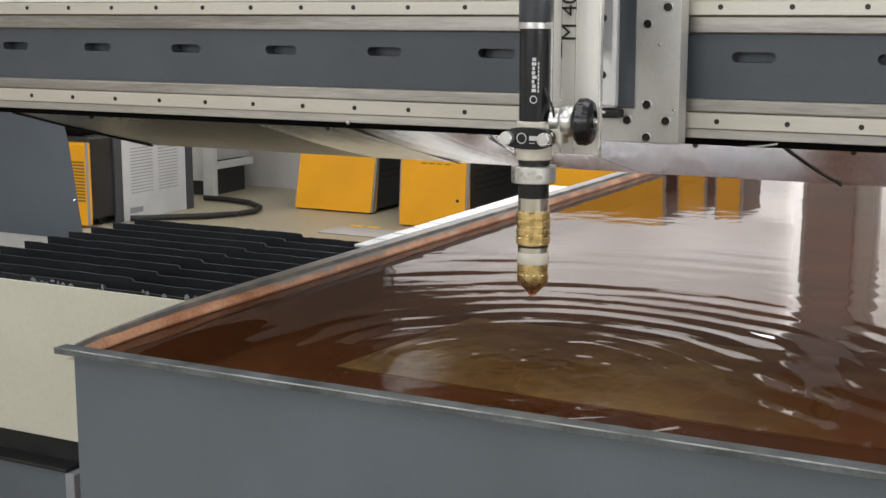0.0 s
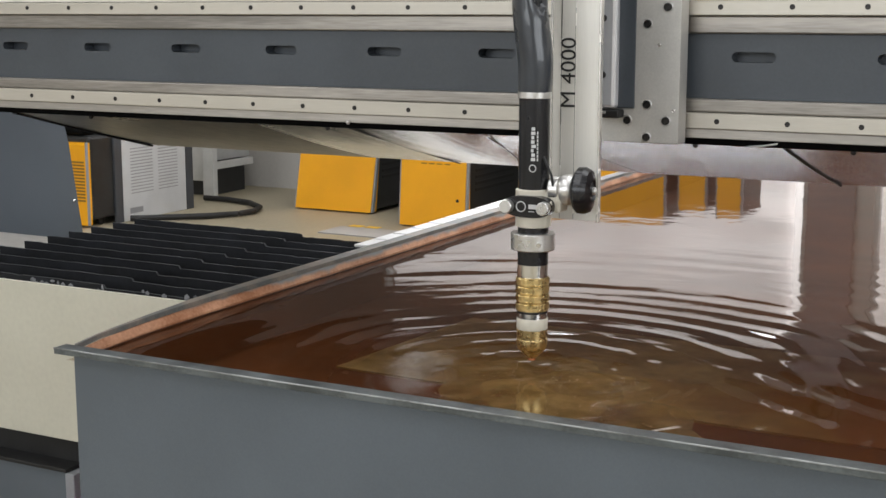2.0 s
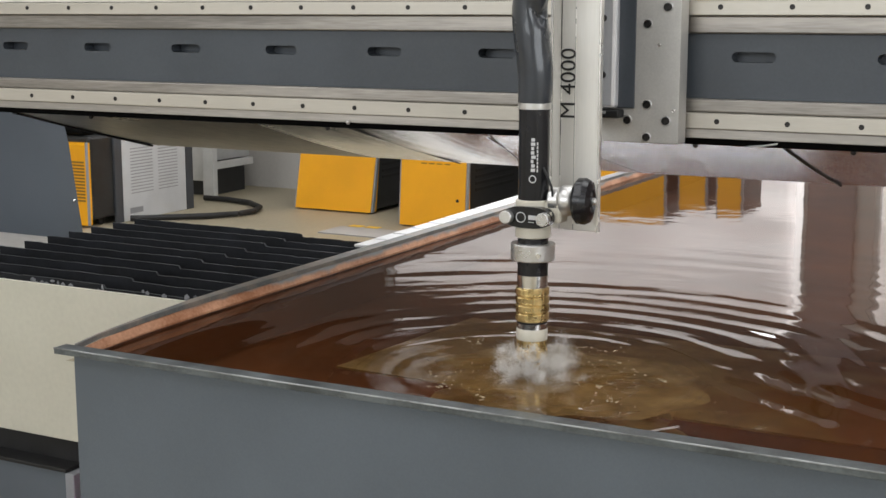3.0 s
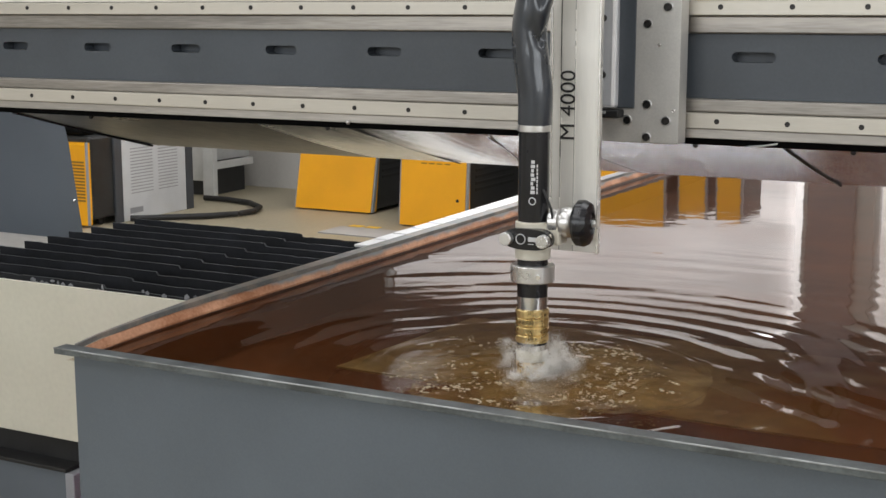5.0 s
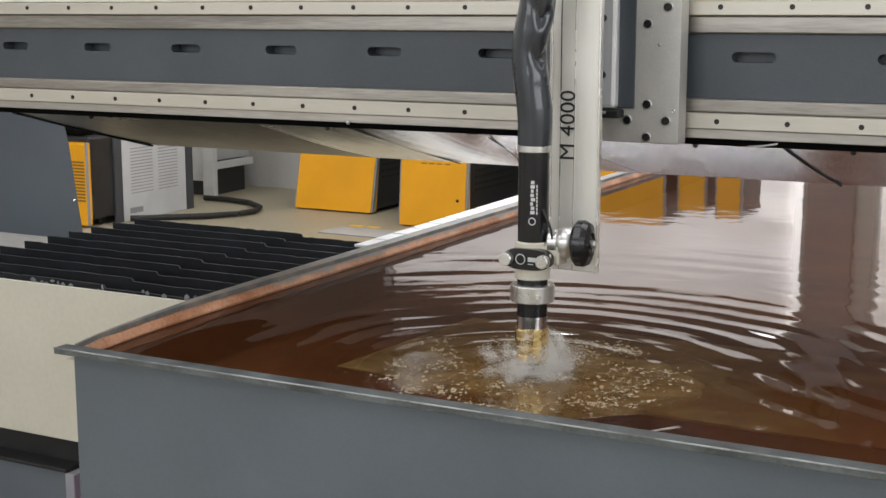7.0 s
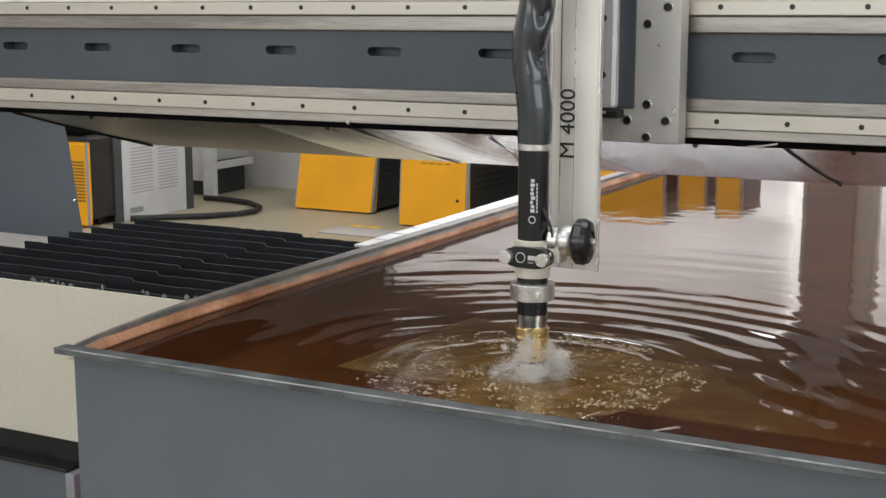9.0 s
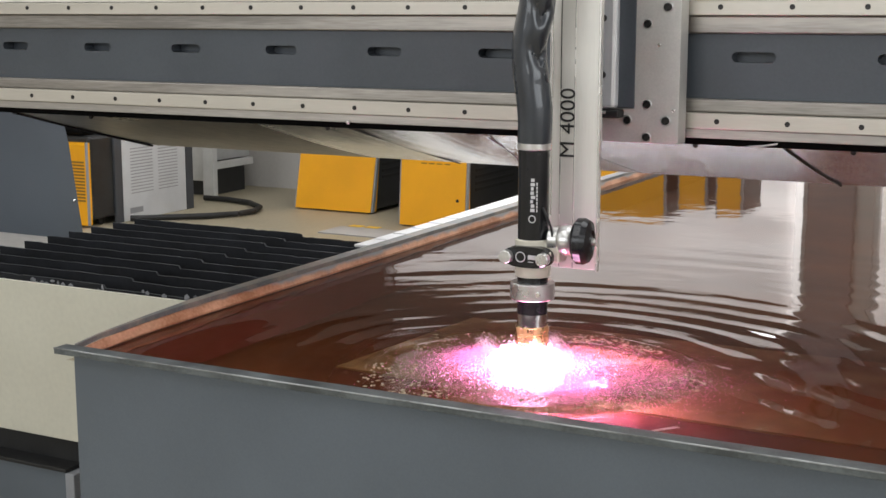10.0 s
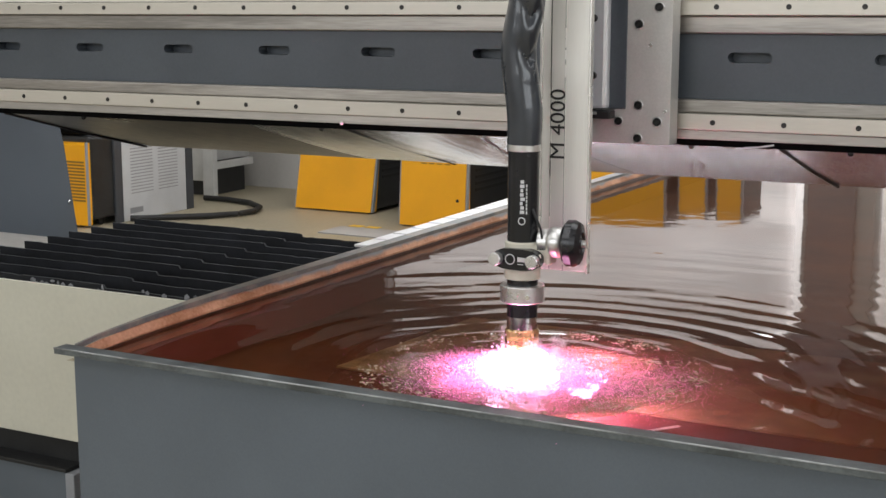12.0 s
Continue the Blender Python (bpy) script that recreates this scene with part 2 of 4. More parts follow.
def water_material():
    mat = bpy.data.materials.new("brown_water")
    mat.use_nodes = True
    nt = mat.node_tree
    nt.nodes.remove(nt.nodes["Principled BSDF"])
    clear, gloss, mix = (nt.nodes.new("ShaderNodeBsdf" + k) for k in ("Transparent", "Glossy", "Diffuse"))
    murk, mix, mix2 = mix, nt.nodes.new("ShaderNodeMixShader"), nt.nodes.new("ShaderNodeMixShader")
    clear.inputs[0].default_value = (0.98, 0.92, 0.8, 1)
    murk.inputs[0].default_value = (0.19, 0.062, 0.018, 1)
    gloss.inputs["Roughness"].default_value = 0.03
    fres = nt.nodes.new("ShaderNodeFresnel")
    fres.inputs["IOR"].default_value = 1.36
    co, no, bp = nt.nodes.new("ShaderNodeTexCoord"), nt.nodes.new("ShaderNodeTexNoise"), nt.nodes.new("ShaderNodeBump")
    no.inputs["Scale"].default_value, no.inputs["Detail"].default_value = 9, 2
    bp.inputs["Strength"].default_value, bp.inputs["Distance"].default_value = 0.16, 0.0035
    nt.links.new(co.outputs["Object"], no.inputs["Vector"])
    nt.links.new(no.outputs[0], bp.inputs["Height"])
    fine, bp2 = nt.nodes.new("ShaderNodeTexNoise"), nt.nodes.new("ShaderNodeBump")
    fine.inputs["Scale"].default_value, fine.inputs["Detail"].default_value = 34, 3
    bp2.inputs["Strength"].default_value, bp2.inputs["Distance"].default_value = 0.04, 0.001
    nt.links.new(co.outputs["Object"], fine.inputs["Vector"])
    nt.links.new(fine.outputs[0], bp2.inputs["Height"])
    nt.links.new(bp.outputs[0], bp2.inputs["Normal"])
    nt.links.new(bp2.outputs[0], gloss.inputs["Normal"])
    nt.links.new(bp2.outputs[0], fres.inputs["Normal"])
    # a thin film of dust dulls the surface in patches
    film, dull = nt.nodes.new("ShaderNodeTexNoise"), nt.nodes.new("ShaderNodeMapRange")
    film.inputs["Scale"].default_value, film.inputs["Detail"].default_value = 2.6, 7
    for key, v in (("From Min", 0.45), ("From Max", 0.68), ("To Min", 0.03), ("To Max", 0.05)):
        dull.inputs[key].default_value = v
    nt.links.new(co.outputs["Object"], film.inputs["Vector"])
    nt.links.new(film.outputs[0], dull.inputs[0])
    nt.links.new(dull.outputs[0], gloss.inputs["Roughness"])
    through, murky = nt.nodes.new("ShaderNodeBsdfTranslucent"), nt.nodes.new("ShaderNodeMixShader")
    through.inputs[0].default_value = (0.4, 0.12, 0.09, 1)
    nt.links.new(murk.outputs[0], murky.inputs[1])
    nt.links.new(through.outputs[0], murky.inputs[2])
    mix2.inputs[0].default_value = 0.22
    nt.links.new(clear.outputs[0], mix2.inputs[1])
    nt.links.new(murky.outputs[0], mix2.inputs[2])
    nt.links.new(fres.outputs[0], mix.inputs[0])
    nt.links.new(mix2.outputs[0], mix.inputs[1])
    nt.links.new(gloss.outputs[0], mix.inputs[2])
    nt.links.new(mix.outputs[0], nt.nodes["Material Output"].inputs[0])
    return mat


WATER = water_material()


# ---- mesh helpers ----
def finish(bm, name, mat, smooth=False, up=False):
    me = bpy.data.meshes.new(name)
    bmesh.ops.recalc_face_normals(bm, faces=bm.faces)
    if up:
        bm.normal_update()
        bmesh.ops.reverse_faces(bm, faces=[f for f in bm.faces if f.normal.z < 0])
    if smooth:
        for f in bm.faces:
            f.smooth = True
        for e in bm.edges:
            if len(e.link_faces) == 2 and e.calc_face_angle(0) > radians(24):
                e.smooth = False
    bm.to_mesh(me)
    bm.free()
    me.materials.append(mat)
    return me


def part(name, bm, mat, parent=None, label="", smooth=False, up=False):
    ob = new(name, finish(bm, name, mat, smooth, up))
    if parent:
        ob.parent = parent
    return tagged(ob, label)


def share(name, me, parent, x, y, z, rx=0, ry=0, rz=0):
    ob = new(name, me)
    ob.parent = parent
    ob.matrix_basis = pose(x, y, z, rx, ry, rz)
    return ob


def thing(name, label, category, group="", kind="", at=(0, 0, 0)):
    ob = new(name)
    ob.empty_display_size = 0.05
    ob.location = at
    return tagged(ob, label, category, group, kind)


def add_box(bm, x0, x1, y0, y1, z0, z1, bevel=0.0):
    m = Matrix.Translation(((x0 + x1) / 2, (y0 + y1) / 2, (z0 + z1) / 2)) @ Matrix.Diagonal((x1 - x0, y1 - y0, z1 - z0, 1))
    r = bmesh.ops.create_cube(bm, size=1, matrix=m)
    if bevel:
        edges = list({e for v in r["verts"] for e in v.link_edges})
        bmesh.ops.bevel(bm, geom=edges, offset=bevel, segments=2, affect="EDGES", profile=0.5)
    return bm


def box(x0, x1, y0, y1, z0, z1, bevel=0.0):
    return add_box(bmesh.new(), x0, x1, y0, y1, z0, z1, bevel)


def lathe(profile, n=40, m=Matrix(), bm=None, wave=None):
    """A turned body round z: profile of (radius, height)."""
    bm = bm or bmesh.new()
    rings = []
    for r, z in profile:
        ring = []
        for k in range(n):
            a = 2 * math.pi * k / n
            rr = r * (wave(a, z) if wave else 1)
            ring.append(bm.verts.new(m @ Vector((rr * math.cos(a), rr * math.sin(a), z))))
        rings.append(ring)
    for a, b in zip(rings, rings[1:]):
        for k in range(n):
            bm.faces.new((a[k], a[(k + 1) % n], b[(k + 1) % n], b[k]))
    bm.faces.new(rings[0][::-1])
    bm.faces.new(rings[-1])
    return bm


def tube(points, radius, n=12, bm=None, wave=None):
    """A round bar along points."""
    bm = bm or bmesh.new()
    pts = [Vector(p) for p in points]
    rings = []
    for i, p in enumerate(pts):
        d = (pts[min(i + 1, len(pts) - 1)] - pts[max(i - 1, 0)]).normalized()
        side = d.cross(Vector((0.31, 0.9, 0.17))).normalized()
        up = d.cross(side)
        ring = []
        for k in range(n):
            a = 2 * math.pi * k / n
            r = (radius(i) if callable(radius) else radius) * (wave(i, a) if wave else 1)
            ring.append(bm.verts.new(p + r * (math.cos(a) * side + math.sin(a) * up)))
        rings.append(ring)
    for a, b in zip(rings, rings[1:]):
        for k in range(n):
            bm.faces.new((a[k], a[(k + 1) % n], b[(k + 1) % n], b[k]))
    bm.faces.new(rings[0][::-1])
    bm.faces.new(rings[-1])
    return bm


def prism(outline, axis, lo, hi, bm=None):
    """An outline of (a, b) pulled along an axis: 'x' takes (y, z), 'y' takes (x, z), 'z' takes (x, y)."""
    bm = bm or bmesh.new()
    def at(a, b, c):
        return {"x": (c, a, b), "y": (a, c, b), "z": (a, b, c)}[axis]
    lower = [bm.verts.new(at(a, b, lo)) for a, b in outline]
    upper = [bm.verts.new(at(a, b, hi)) for a, b in outline]
    bm.faces.new(lower)
    bm.faces.new(upper[::-1])
    n = len(outline)
    for k in range(n):
        bm.faces.new((lower[k], lower[(k + 1) % n], upper[(k + 1) % n], upper[k]))
    return bm


def bolt_mesh(name, r, h, mat):
    """A cap screw along -y with a hex socket."""
    m = pose(0, 0, 0, 90)
    bm = lathe([(r, -0.002), (r, h * 0.75), (r * 0.88, h)], 14, m)
    top = max(bm.faces, key=lambda f: -f.calc_center_median().y)
    bmesh.ops.inset_region(bm, faces=[top], thickness=r * 0.4)
    bmesh.ops.translate(bm, vec=(0, h * 0.6, 0), verts=top.verts)
    return finish(bm, name, mat, True)


# ---- hall ----
WIN_Y = 9.4
floor = part("floor", box(-9, 7, -7, 9.6, -0.2, 0), FLOOR)
tagged(floor, "beige smooth screed workshop floor", "floor", kind="structure")
tagged(part("ceiling", box(-9, 7, -7, 9.6, 6.3, 6.5), CEIL), "pale grey hall ceiling", "ceiling", kind="structure")
tagged(part("wall_west", box(-9.2, -9, -7, 9.6, 0, 6.3), WALL), "plain beige hall wall", "wall", kind="structure")
tagged(part("wall_south", box(-9, 7, -7.2, -7, 0, 6.3), WALL), "plain beige hall wall", "wall", kind="structure")
tagged(part("wall_east", box(7, 7.2, -7, 9.6, 0, 6.3), WALL), "plain beige hall wall", "wall", kind="structure")
WX0, WZ0, WZ1, HZ0, HZ1 = -5.5, 1.25, 2.55, 3.55, 5.6
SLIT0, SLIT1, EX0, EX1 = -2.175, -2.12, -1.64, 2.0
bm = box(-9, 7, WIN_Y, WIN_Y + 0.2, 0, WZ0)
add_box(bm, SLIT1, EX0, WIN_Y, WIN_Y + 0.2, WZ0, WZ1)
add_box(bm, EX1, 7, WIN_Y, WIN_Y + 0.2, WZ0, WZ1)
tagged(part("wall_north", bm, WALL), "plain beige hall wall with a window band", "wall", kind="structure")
tagged(part("wall_panel", box(-9, WX0, WIN_Y, WIN_Y + 0.2, WZ0, WZ1), DEEP_WALL), "dark brown wall panel beside the windows", "wall", kind="structure")
bm = box(-9, SLIT0, WIN_Y, WIN_Y + 0.2, WZ1, HZ0)
add_box(bm, SLIT1, 7, WIN_Y, WIN_Y + 0.2, WZ1, HZ0)
add_box(bm, -9, 7, WIN_Y, WIN_Y + 0.2, HZ1, 6.3)
add_box(bm, -9, -5.0, WIN_Y, WIN_Y + 0.2, HZ0, HZ1)
add_box(bm, -2.26, SLIT0, WIN_Y, WIN_Y + 0.2, HZ0, HZ1)
add_box(bm, SLIT1, EX0, WIN_Y, WIN_Y + 0.2, HZ0, HZ1)
add_box(bm, EX1, 7, WIN_Y, WIN_Y + 0.2, HZ0, HZ1)
add_box(bm, SLIT0, SLIT1, WIN_Y + 0.02, WIN_Y + 0.18, 2.78, HZ1)
tagged(part("wall_upper", bm, DEEP_WALL), "dark cladding on the upper hall wall", "wall", kind="structure")
tagged(part("door_1", box(-2.08, -1.76, WIN_Y - 0.06, WIN_Y - 0.002, 0, 3.2, 0.01), DARK_WALL), "narrow dark brown hall door", "door", kind="structure")
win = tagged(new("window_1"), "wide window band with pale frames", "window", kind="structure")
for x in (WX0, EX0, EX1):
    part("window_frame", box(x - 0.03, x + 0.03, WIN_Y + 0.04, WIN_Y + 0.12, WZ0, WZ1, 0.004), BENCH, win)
tagged(part("backdrop", box(-6.5, 2.5, WIN_Y + 0.5, WIN_Y + 0.55, 2.8, 6.2), DAYSKY), "bright sky outside the high windows", "backdrop", kind="structure")
tagged(part("backdrop", box(-2.24, -2.1, WIN_Y + 0.3, WIN_Y + 0.35, 0.5, 3.9), SLITLIGHT), "bright sky outside a narrow slit", "backdrop", kind="structure")
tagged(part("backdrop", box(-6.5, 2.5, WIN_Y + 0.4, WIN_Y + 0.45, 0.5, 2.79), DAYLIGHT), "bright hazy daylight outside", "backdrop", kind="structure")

# ---- tank ----
ZW, ZR = 0.893, 0.923
YF, TX, TY = 1.66, -0.864, 1.958
XR, YB = 1.6, 6.0
tank = thing("water_tank", "grey-blue painted steel tank with rusty inner walls and brown water", "cutting tank")
part("front_wall", box(-1.560, XR, YF - 0.008, YF, 0.0, 0.9103, 0.001), PAINT, tank)
part("front_rim", box(-1.5845, XR, 1.632, YF + 0.002, 0.9105, ZR - 0.002, 0.001), RIM_STEEL, tank, "worn grey steel rim flange")
# Pale strip along the worn edge paints in its highlight.
part("rim_edge", box(-1.5845, XR, 1.6308, 1.6335, ZR - 0.0035, ZR - 0.0014, 0.0005), EDGE_HIGHLIGHT, tank, "worn rim edge with its pale highlight")
stations = ((1.662, -1.566, 0.006), (1.74, -1.584, 0.006), (1.9, -1.604, 0.012), (2.04, -1.618, 0.02), (2.4, -1.624, 0.030), (3.2, -1.627, 0.034), (YB, -1.627, 0.034))


def strip_along(rows, name, mat, label="", start=0):
    """rows: for each station, the corners (x, z) of a closed section."""
    bm = bmesh.new()
    rings = [[bm.verts.new((x, st[0], z)) for x, z in sec] for st, sec in list(zip(stations, rows))[start:]]
    n = len(rings[0])
    for a, b in zip(rings, rings[1:]):
        for k in range(n):
            bm.faces.new((a[k], a[(k + 1) % n], b[(k + 1) % n], b[k]))
    bm.faces.new(rings[0])
    bm.faces.new(rings[-1][::-1])
    return part(name, bm, mat, tank, label)


rim_rows = [((xo, ZR), (xo + w, ZR), (xo + w, ZR - 0.009), (xo, ZR - 0.009)) for _, xo, w in stations]
strip_along(rim_rows, "side_rim", SIDE_RIM, "worn grey steel rim")
inner = [-1.554, -1.574, -1.585, -1.587, -1.587, -1.587, -1.587]
section = [((xo + 0.006, ZR - 0.010), (xo + w - 0.001, ZR - 0.010), (xi, ZW + 0.007), (xi, 0.77), (xi - 0.006, 0.77), (xi - 0.006, ZW + 0.007)) for (_, xo, w), xi in zip(stations, inner)]
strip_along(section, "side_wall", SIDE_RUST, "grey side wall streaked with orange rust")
strip_along([((xi - 0.005, ZW + 0.0035), (xi + 0.002, ZW + 0.0025), (xi + 0.002, ZW - 0.012), (xi - 0.005, ZW - 0.012)) for xi in inner], "waterline", WET_RUST, "dark wet waterline crust")
part("back_wall", box(-1.62, XR, YB, YB + 0.01, 0, ZR), PAINT, tank)
part("end_wall", box(XR, XR + 0.01, YF, YB, 0, ZR), PAINT, tank)
part("tank_bed", prism([(-1.555, YF), (-1.587, 1.72), (-1.587, YB), (XR, YB), (XR, YF)], "z", ZW - 0.16, ZW - 0.089), SEDIMENT, tank, "brown rust sediment")
sheet = thing("steel_sheet", "submerged steel sheet under murky brown water", "metal sheet")
part("sheet_body", prism([(-1.335, 2.109), (-0.99, 2.097), (1.55, 2.04), (1.55, 2.64), (-1.29, 2.6)], "z", ZW - 0.0888, ZW - 0.085), PLATE_BED, sheet)


# ---- water ----
def ripple(r, a, phase_turns):
    """Height of the water: a packet of rings that spread from the torch, low swell beyond, and chop where the gas boils up."""
    c, q = math.cos(a), math.sin(a)
    x, y = r * c, r * q
    k = 2 * math.pi / 0.088
    rise = 0.45 * min(1, r / 0.08) + 0.55 * min(1, max(0, (r - 0.14) / 0.16))
    right = max(0, math.cos(a + 0.45))
    packet = rise * math.exp(-max(0, r - 0.42) / (0.2 + 0.25 * right))
    amp = 0.00042 * packet * (1 + 0.3 * right + 0.9 * right * min(1, max(0, (r - 0.3) / 0.15)))
    amp *= max(0.15, 0.85 + 0.3 * math.sin(3 * a - 6 * r + 1.1) + 1.3 * noise.noise((4 * x, 6 * y, 2.9)))
    bend = 0.3 * math.sin(2 * a + 1.3) + 1.9 * noise.noise((3.4 * x, 4.6 * y, 0.7)) + 0.5 * noise.noise((9 * x, 9 * y, 4.1))
    h = amp * math.sin(k * r * (1 + 0.16 * r) - phase_turns * a + bend)
    h += 0.3 * amp * math.sin(2.3 * k * r - phase_turns * a + 2.2 * bend + 0.6)
    swell = max(0, noise.noise((1.5 * x, 6 * y, 5.5)) + 0.05) * min(1, max(0, (r - 0.3) / 0.2)) * math.exp(-r / 1.6)
    h += 0.0018 * swell * math.sin(2 * math.pi * r / 0.12 + 2.5 * noise.noise((1.6 * x, 3 * y, 8.0)))
    # rings thrown back by the front wall
    far = math.hypot(x, y + 2 * (TY - YF))
    back = min(1, max(0, (x - 0.1) / 0.25)) * math.exp(-max(0, far - 0.7) / 0.45) * max(0.1, 0.6 + 1.3 * noise.noise((5 * x, 5 * y, 6.6)))
    h += 0.0009 * back * math.sin(2 * math.pi * far / 0.095 + 1.6 * noise.noise((4 * x, 4 * y, 9.3)))
    chop = math.exp(-(r / 0.27) ** 2)
    return h + chop * (0.0007 * noise.noise((14 * x, 14 * y, 0.3)) + 0.0003 * noise.noise((45 * x, 45 * y, 1.7)))


R0 = 0.288
bm = bmesh.new()
rings = []
NA = 240
for i in range(1, 97):
    r = R0 * i / 96
    fade = min(1, (R0 - r) / 0.018)
    rings.append([bm.verts.new((r * math.cos(2 * math.pi * j / NA), r * math.sin(2 * math.pi * j / NA),
                                fade * ripple(r, 2 * math.pi * j / NA, 1))) for j in range(NA)])
for a, b in zip(rings, rings[1:]):
    for j in range(NA):
        bm.faces.new((a[j], a[(j + 1) % NA], b[(j + 1) % NA], b[j]))
bm.faces.new(rings[0][::-1])
whirl = part("water_rings", bm, WATER, smooth=True, up=True)
tagged(whirl, "brown rippled water round the torch", "water", kind="structure")
whirl.location = (TX, TY, ZW)

bm = bmesh.new()
rings = []
corners = [math.atan2(y - TY, x - TX) % (2 * math.pi) for x in (-1.586, XR) for y in (YF + 0.001, YB)]
angles = sorted([2 * math.pi * j / 300 for j in range(300)] + corners)
radii = [R0 + 0.0075 * i for i in range(150)] + [1.42 + 0.05 * i for i in range(5)] + [1.7 + 0.25 * i for i in range(13)]
NP = len(angles)
for i, flat_r in enumerate(radii):
    ring = []
    for a in angles:
        c, s = math.cos(a), math.sin(a)
        reach = min((XR - TX) / c if c > 1e-6 else 99, (-1.586 - TX) / c if c < -1e-6 else 99,
                    (YB - TY) / s if s > 1e-6 else 99, (YF + 0.001 - TY) / s if s < -1e-6 else 99)
        r = min(flat_r, reach)
        fade = min(1, (r - R0) / 0.018)
        ring.append((bm.verts.new((r * c, r * s, fade * ripple(r, a, 0) if r < 1.7 else 0)), r))
    rings.append(ring)
for a, b in zip(rings, rings[1:]):
    for j in range(NP):
        j2 = (j + 1) % NP
        if b[j][1] > a[j][1] + 1e-6 or b[j2][1] > a[j2][1] + 1e-6:
            bm.faces.new((a[j][0], a[j2][0], b[j2][0], b[j][0]))
bmesh.ops.delete(bm, geom=[v for v in bm.verts if not v.link_faces], context="VERTS")
pool = part("water", bm, WATER, smooth=True, up=True)
tagged(pool, "brown rippled water filling the tank", "water", kind="structure")
pool.location = (TX, TY, ZW)

# ---- gantry ----
gantry = thing("gantry", "grey machine gantry beam with ground steel guide rails", "gantry")
BX0, BX1, BY = -3.3, 1.3, 2.27
holes = [-1.146 + 0.1205 * k for k in range(-17, 20)]
small_bolt = bolt_mesh("bolt", 0.0046, 0.001, BOLT)
for z0, z1, zb in ((1.270, 1.297, 1.283), (1.462, 1.487, 1.476)):
    rail = part("guide_rail", box(BX0, BX1, BY, BY + 0.02, z0, z1, 0.0015), RAIL, gantry, "ground steel guide rail")
    for x in holes:
        share("bolt", small_bolt, rail, x, BY, zb)
for z0, z1 in ((1.297, 1.321), (1.431, 1.462)):
    part("milled_pad", box(BX0, BX1, BY + 0.012, BY + 0.052, z0 + 0.0005, z1 - 0.0005, 0.003), PAD, gantry, "milled bare steel pad")
part("bottom_lip", box(BX0, BX1, BY + 0.004, BY + 0.03, 1.2535, 1.2695, 0.001), LIP, gantry, "dull bare steel lip")
# Black strip paints in the shaded gap below the lip.
part("gap_strip", box(BX0, BX1, BY + 0.02, BY + 0.04, 1.241, 1.253), VOID, gantry, "black strip for the shaded gap under the lip")
part("beam_core", box(BX0, BX1, BY + 0.0525, BY + 0.3, 1.25, 1.486, 0.004), BEAM_PAINT, gantry)
part("top_cover", box(BX0, BX1, BY + 0.02, BY + 0.06, 1.4875, 1.535, 0.003), ALU, gantry)
web = bmesh.new()
WY0, WY1 = BY + 0.022, BY + 0.052
add_box(web, BX0, BX1, WY0, WY1, 1.321, 1.3832)
add_box(web, BX0, BX1, WY0, WY1, 1.4005, 1.431)
slots = [-1.091 + 0.2405 * k for k in range(-9, 11)]
edges_x = [BX0] + [v for s in slots for v in (s - 0.038, s + 0.038)] + [BX1]
zc, zr = 1.39185, 0.00865
for a, b in zip(edges_x[::2], edges_x[1::2]):
    out = [(a - zr + zr * math.cos(t), zc + zr * math.sin(t)) for t in [(-90 + 18 * k) * math.pi / 180 for k in range(11)]]
    out2 = [(b + zr - zr * math.cos(t), zc + zr * math.sin(t)) for t in [(90 - 18 * k) * math.pi / 180 for k in range(11)]]
    prism(out + out2, "y", WY0, WY1, web)
part("web_plate", web, BEAM_PAINT, gantry, "dark grey painted web with slots")
# sloping stainless skirt under the beam, in panels
SKY0, SKZ0, SKY1, SKZ1 = 2.3, 1.243, 2.80, 1.122
seams = (-2.326, -1.66, -1.42, -0.98, -0.555, 0.4, 1.3)
bulge = {-2.326: 0.003, -1.66: 0.005, -1.42: 0.006, -0.98: 0.004}
for a, b in zip(seams, seams[1:]):
    bm = bmesh.new()
    n = 24
    top, low = [], []
    for k in range(n + 1):
        u = k / n
        sag = bulge.get(a, 0.004) * math.sin(math.pi * u)
        y, z = SKY0 + (SKY1 - SKY0) * u, SKZ0 + (SKZ1 - SKZ0) * u - sag
        top.append((y, z))
        low.append((y + 0.0006, z + 0.003))
    prism(top + low[::-1], "x", a + 0.001, b - 0.001, bm)
    # Panel tone by place: dark brown left, warm middle, bluish right.
    part("skirt_panel", bm, SKIRT_DULL if b < -1.6 else SKIRT_FAN if b < -0.9 else SKIRT, gantry, "dull darker brown stainless skirt panel" if b < -1.6 else "bare stainless skirt panel", smooth=True)
    if a in (-1.66, -0.98):
        continue
    part("skirt_seam", tube([(a, SKY0 + 0.005, SKZ0 - 0.003), (a, (SKY0 + SKY1) / 2, (SKZ0 + SKZ1) / 2 - 0.005), (a, SKY1 - 0.01, SKZ1 - 0.001)], 0.0015 if a == -1.42 else 0.003, 8), RUBBER, gantry, "black rubber seam")
for x in (-2.09, -1.47, -0.71, -0.44):
    part("skirt_bolt", lathe([(0.005, -0.004), (0.005, 0.003), (0.003, 0.005)], 10, pose(x, SKY0 + 0.004, SKZ0 - 0.004, 130)), BOLT, gantry)
part("skirt_wire", tube([(-1.126, 2.332, 1.231), (-1.147, 2.442, 1.204), (-1.192, 2.609, 1.163), (-1.25, 2.75, 1.128)], 0.0016, 8), WHITE, gantry, "thin pale wire")
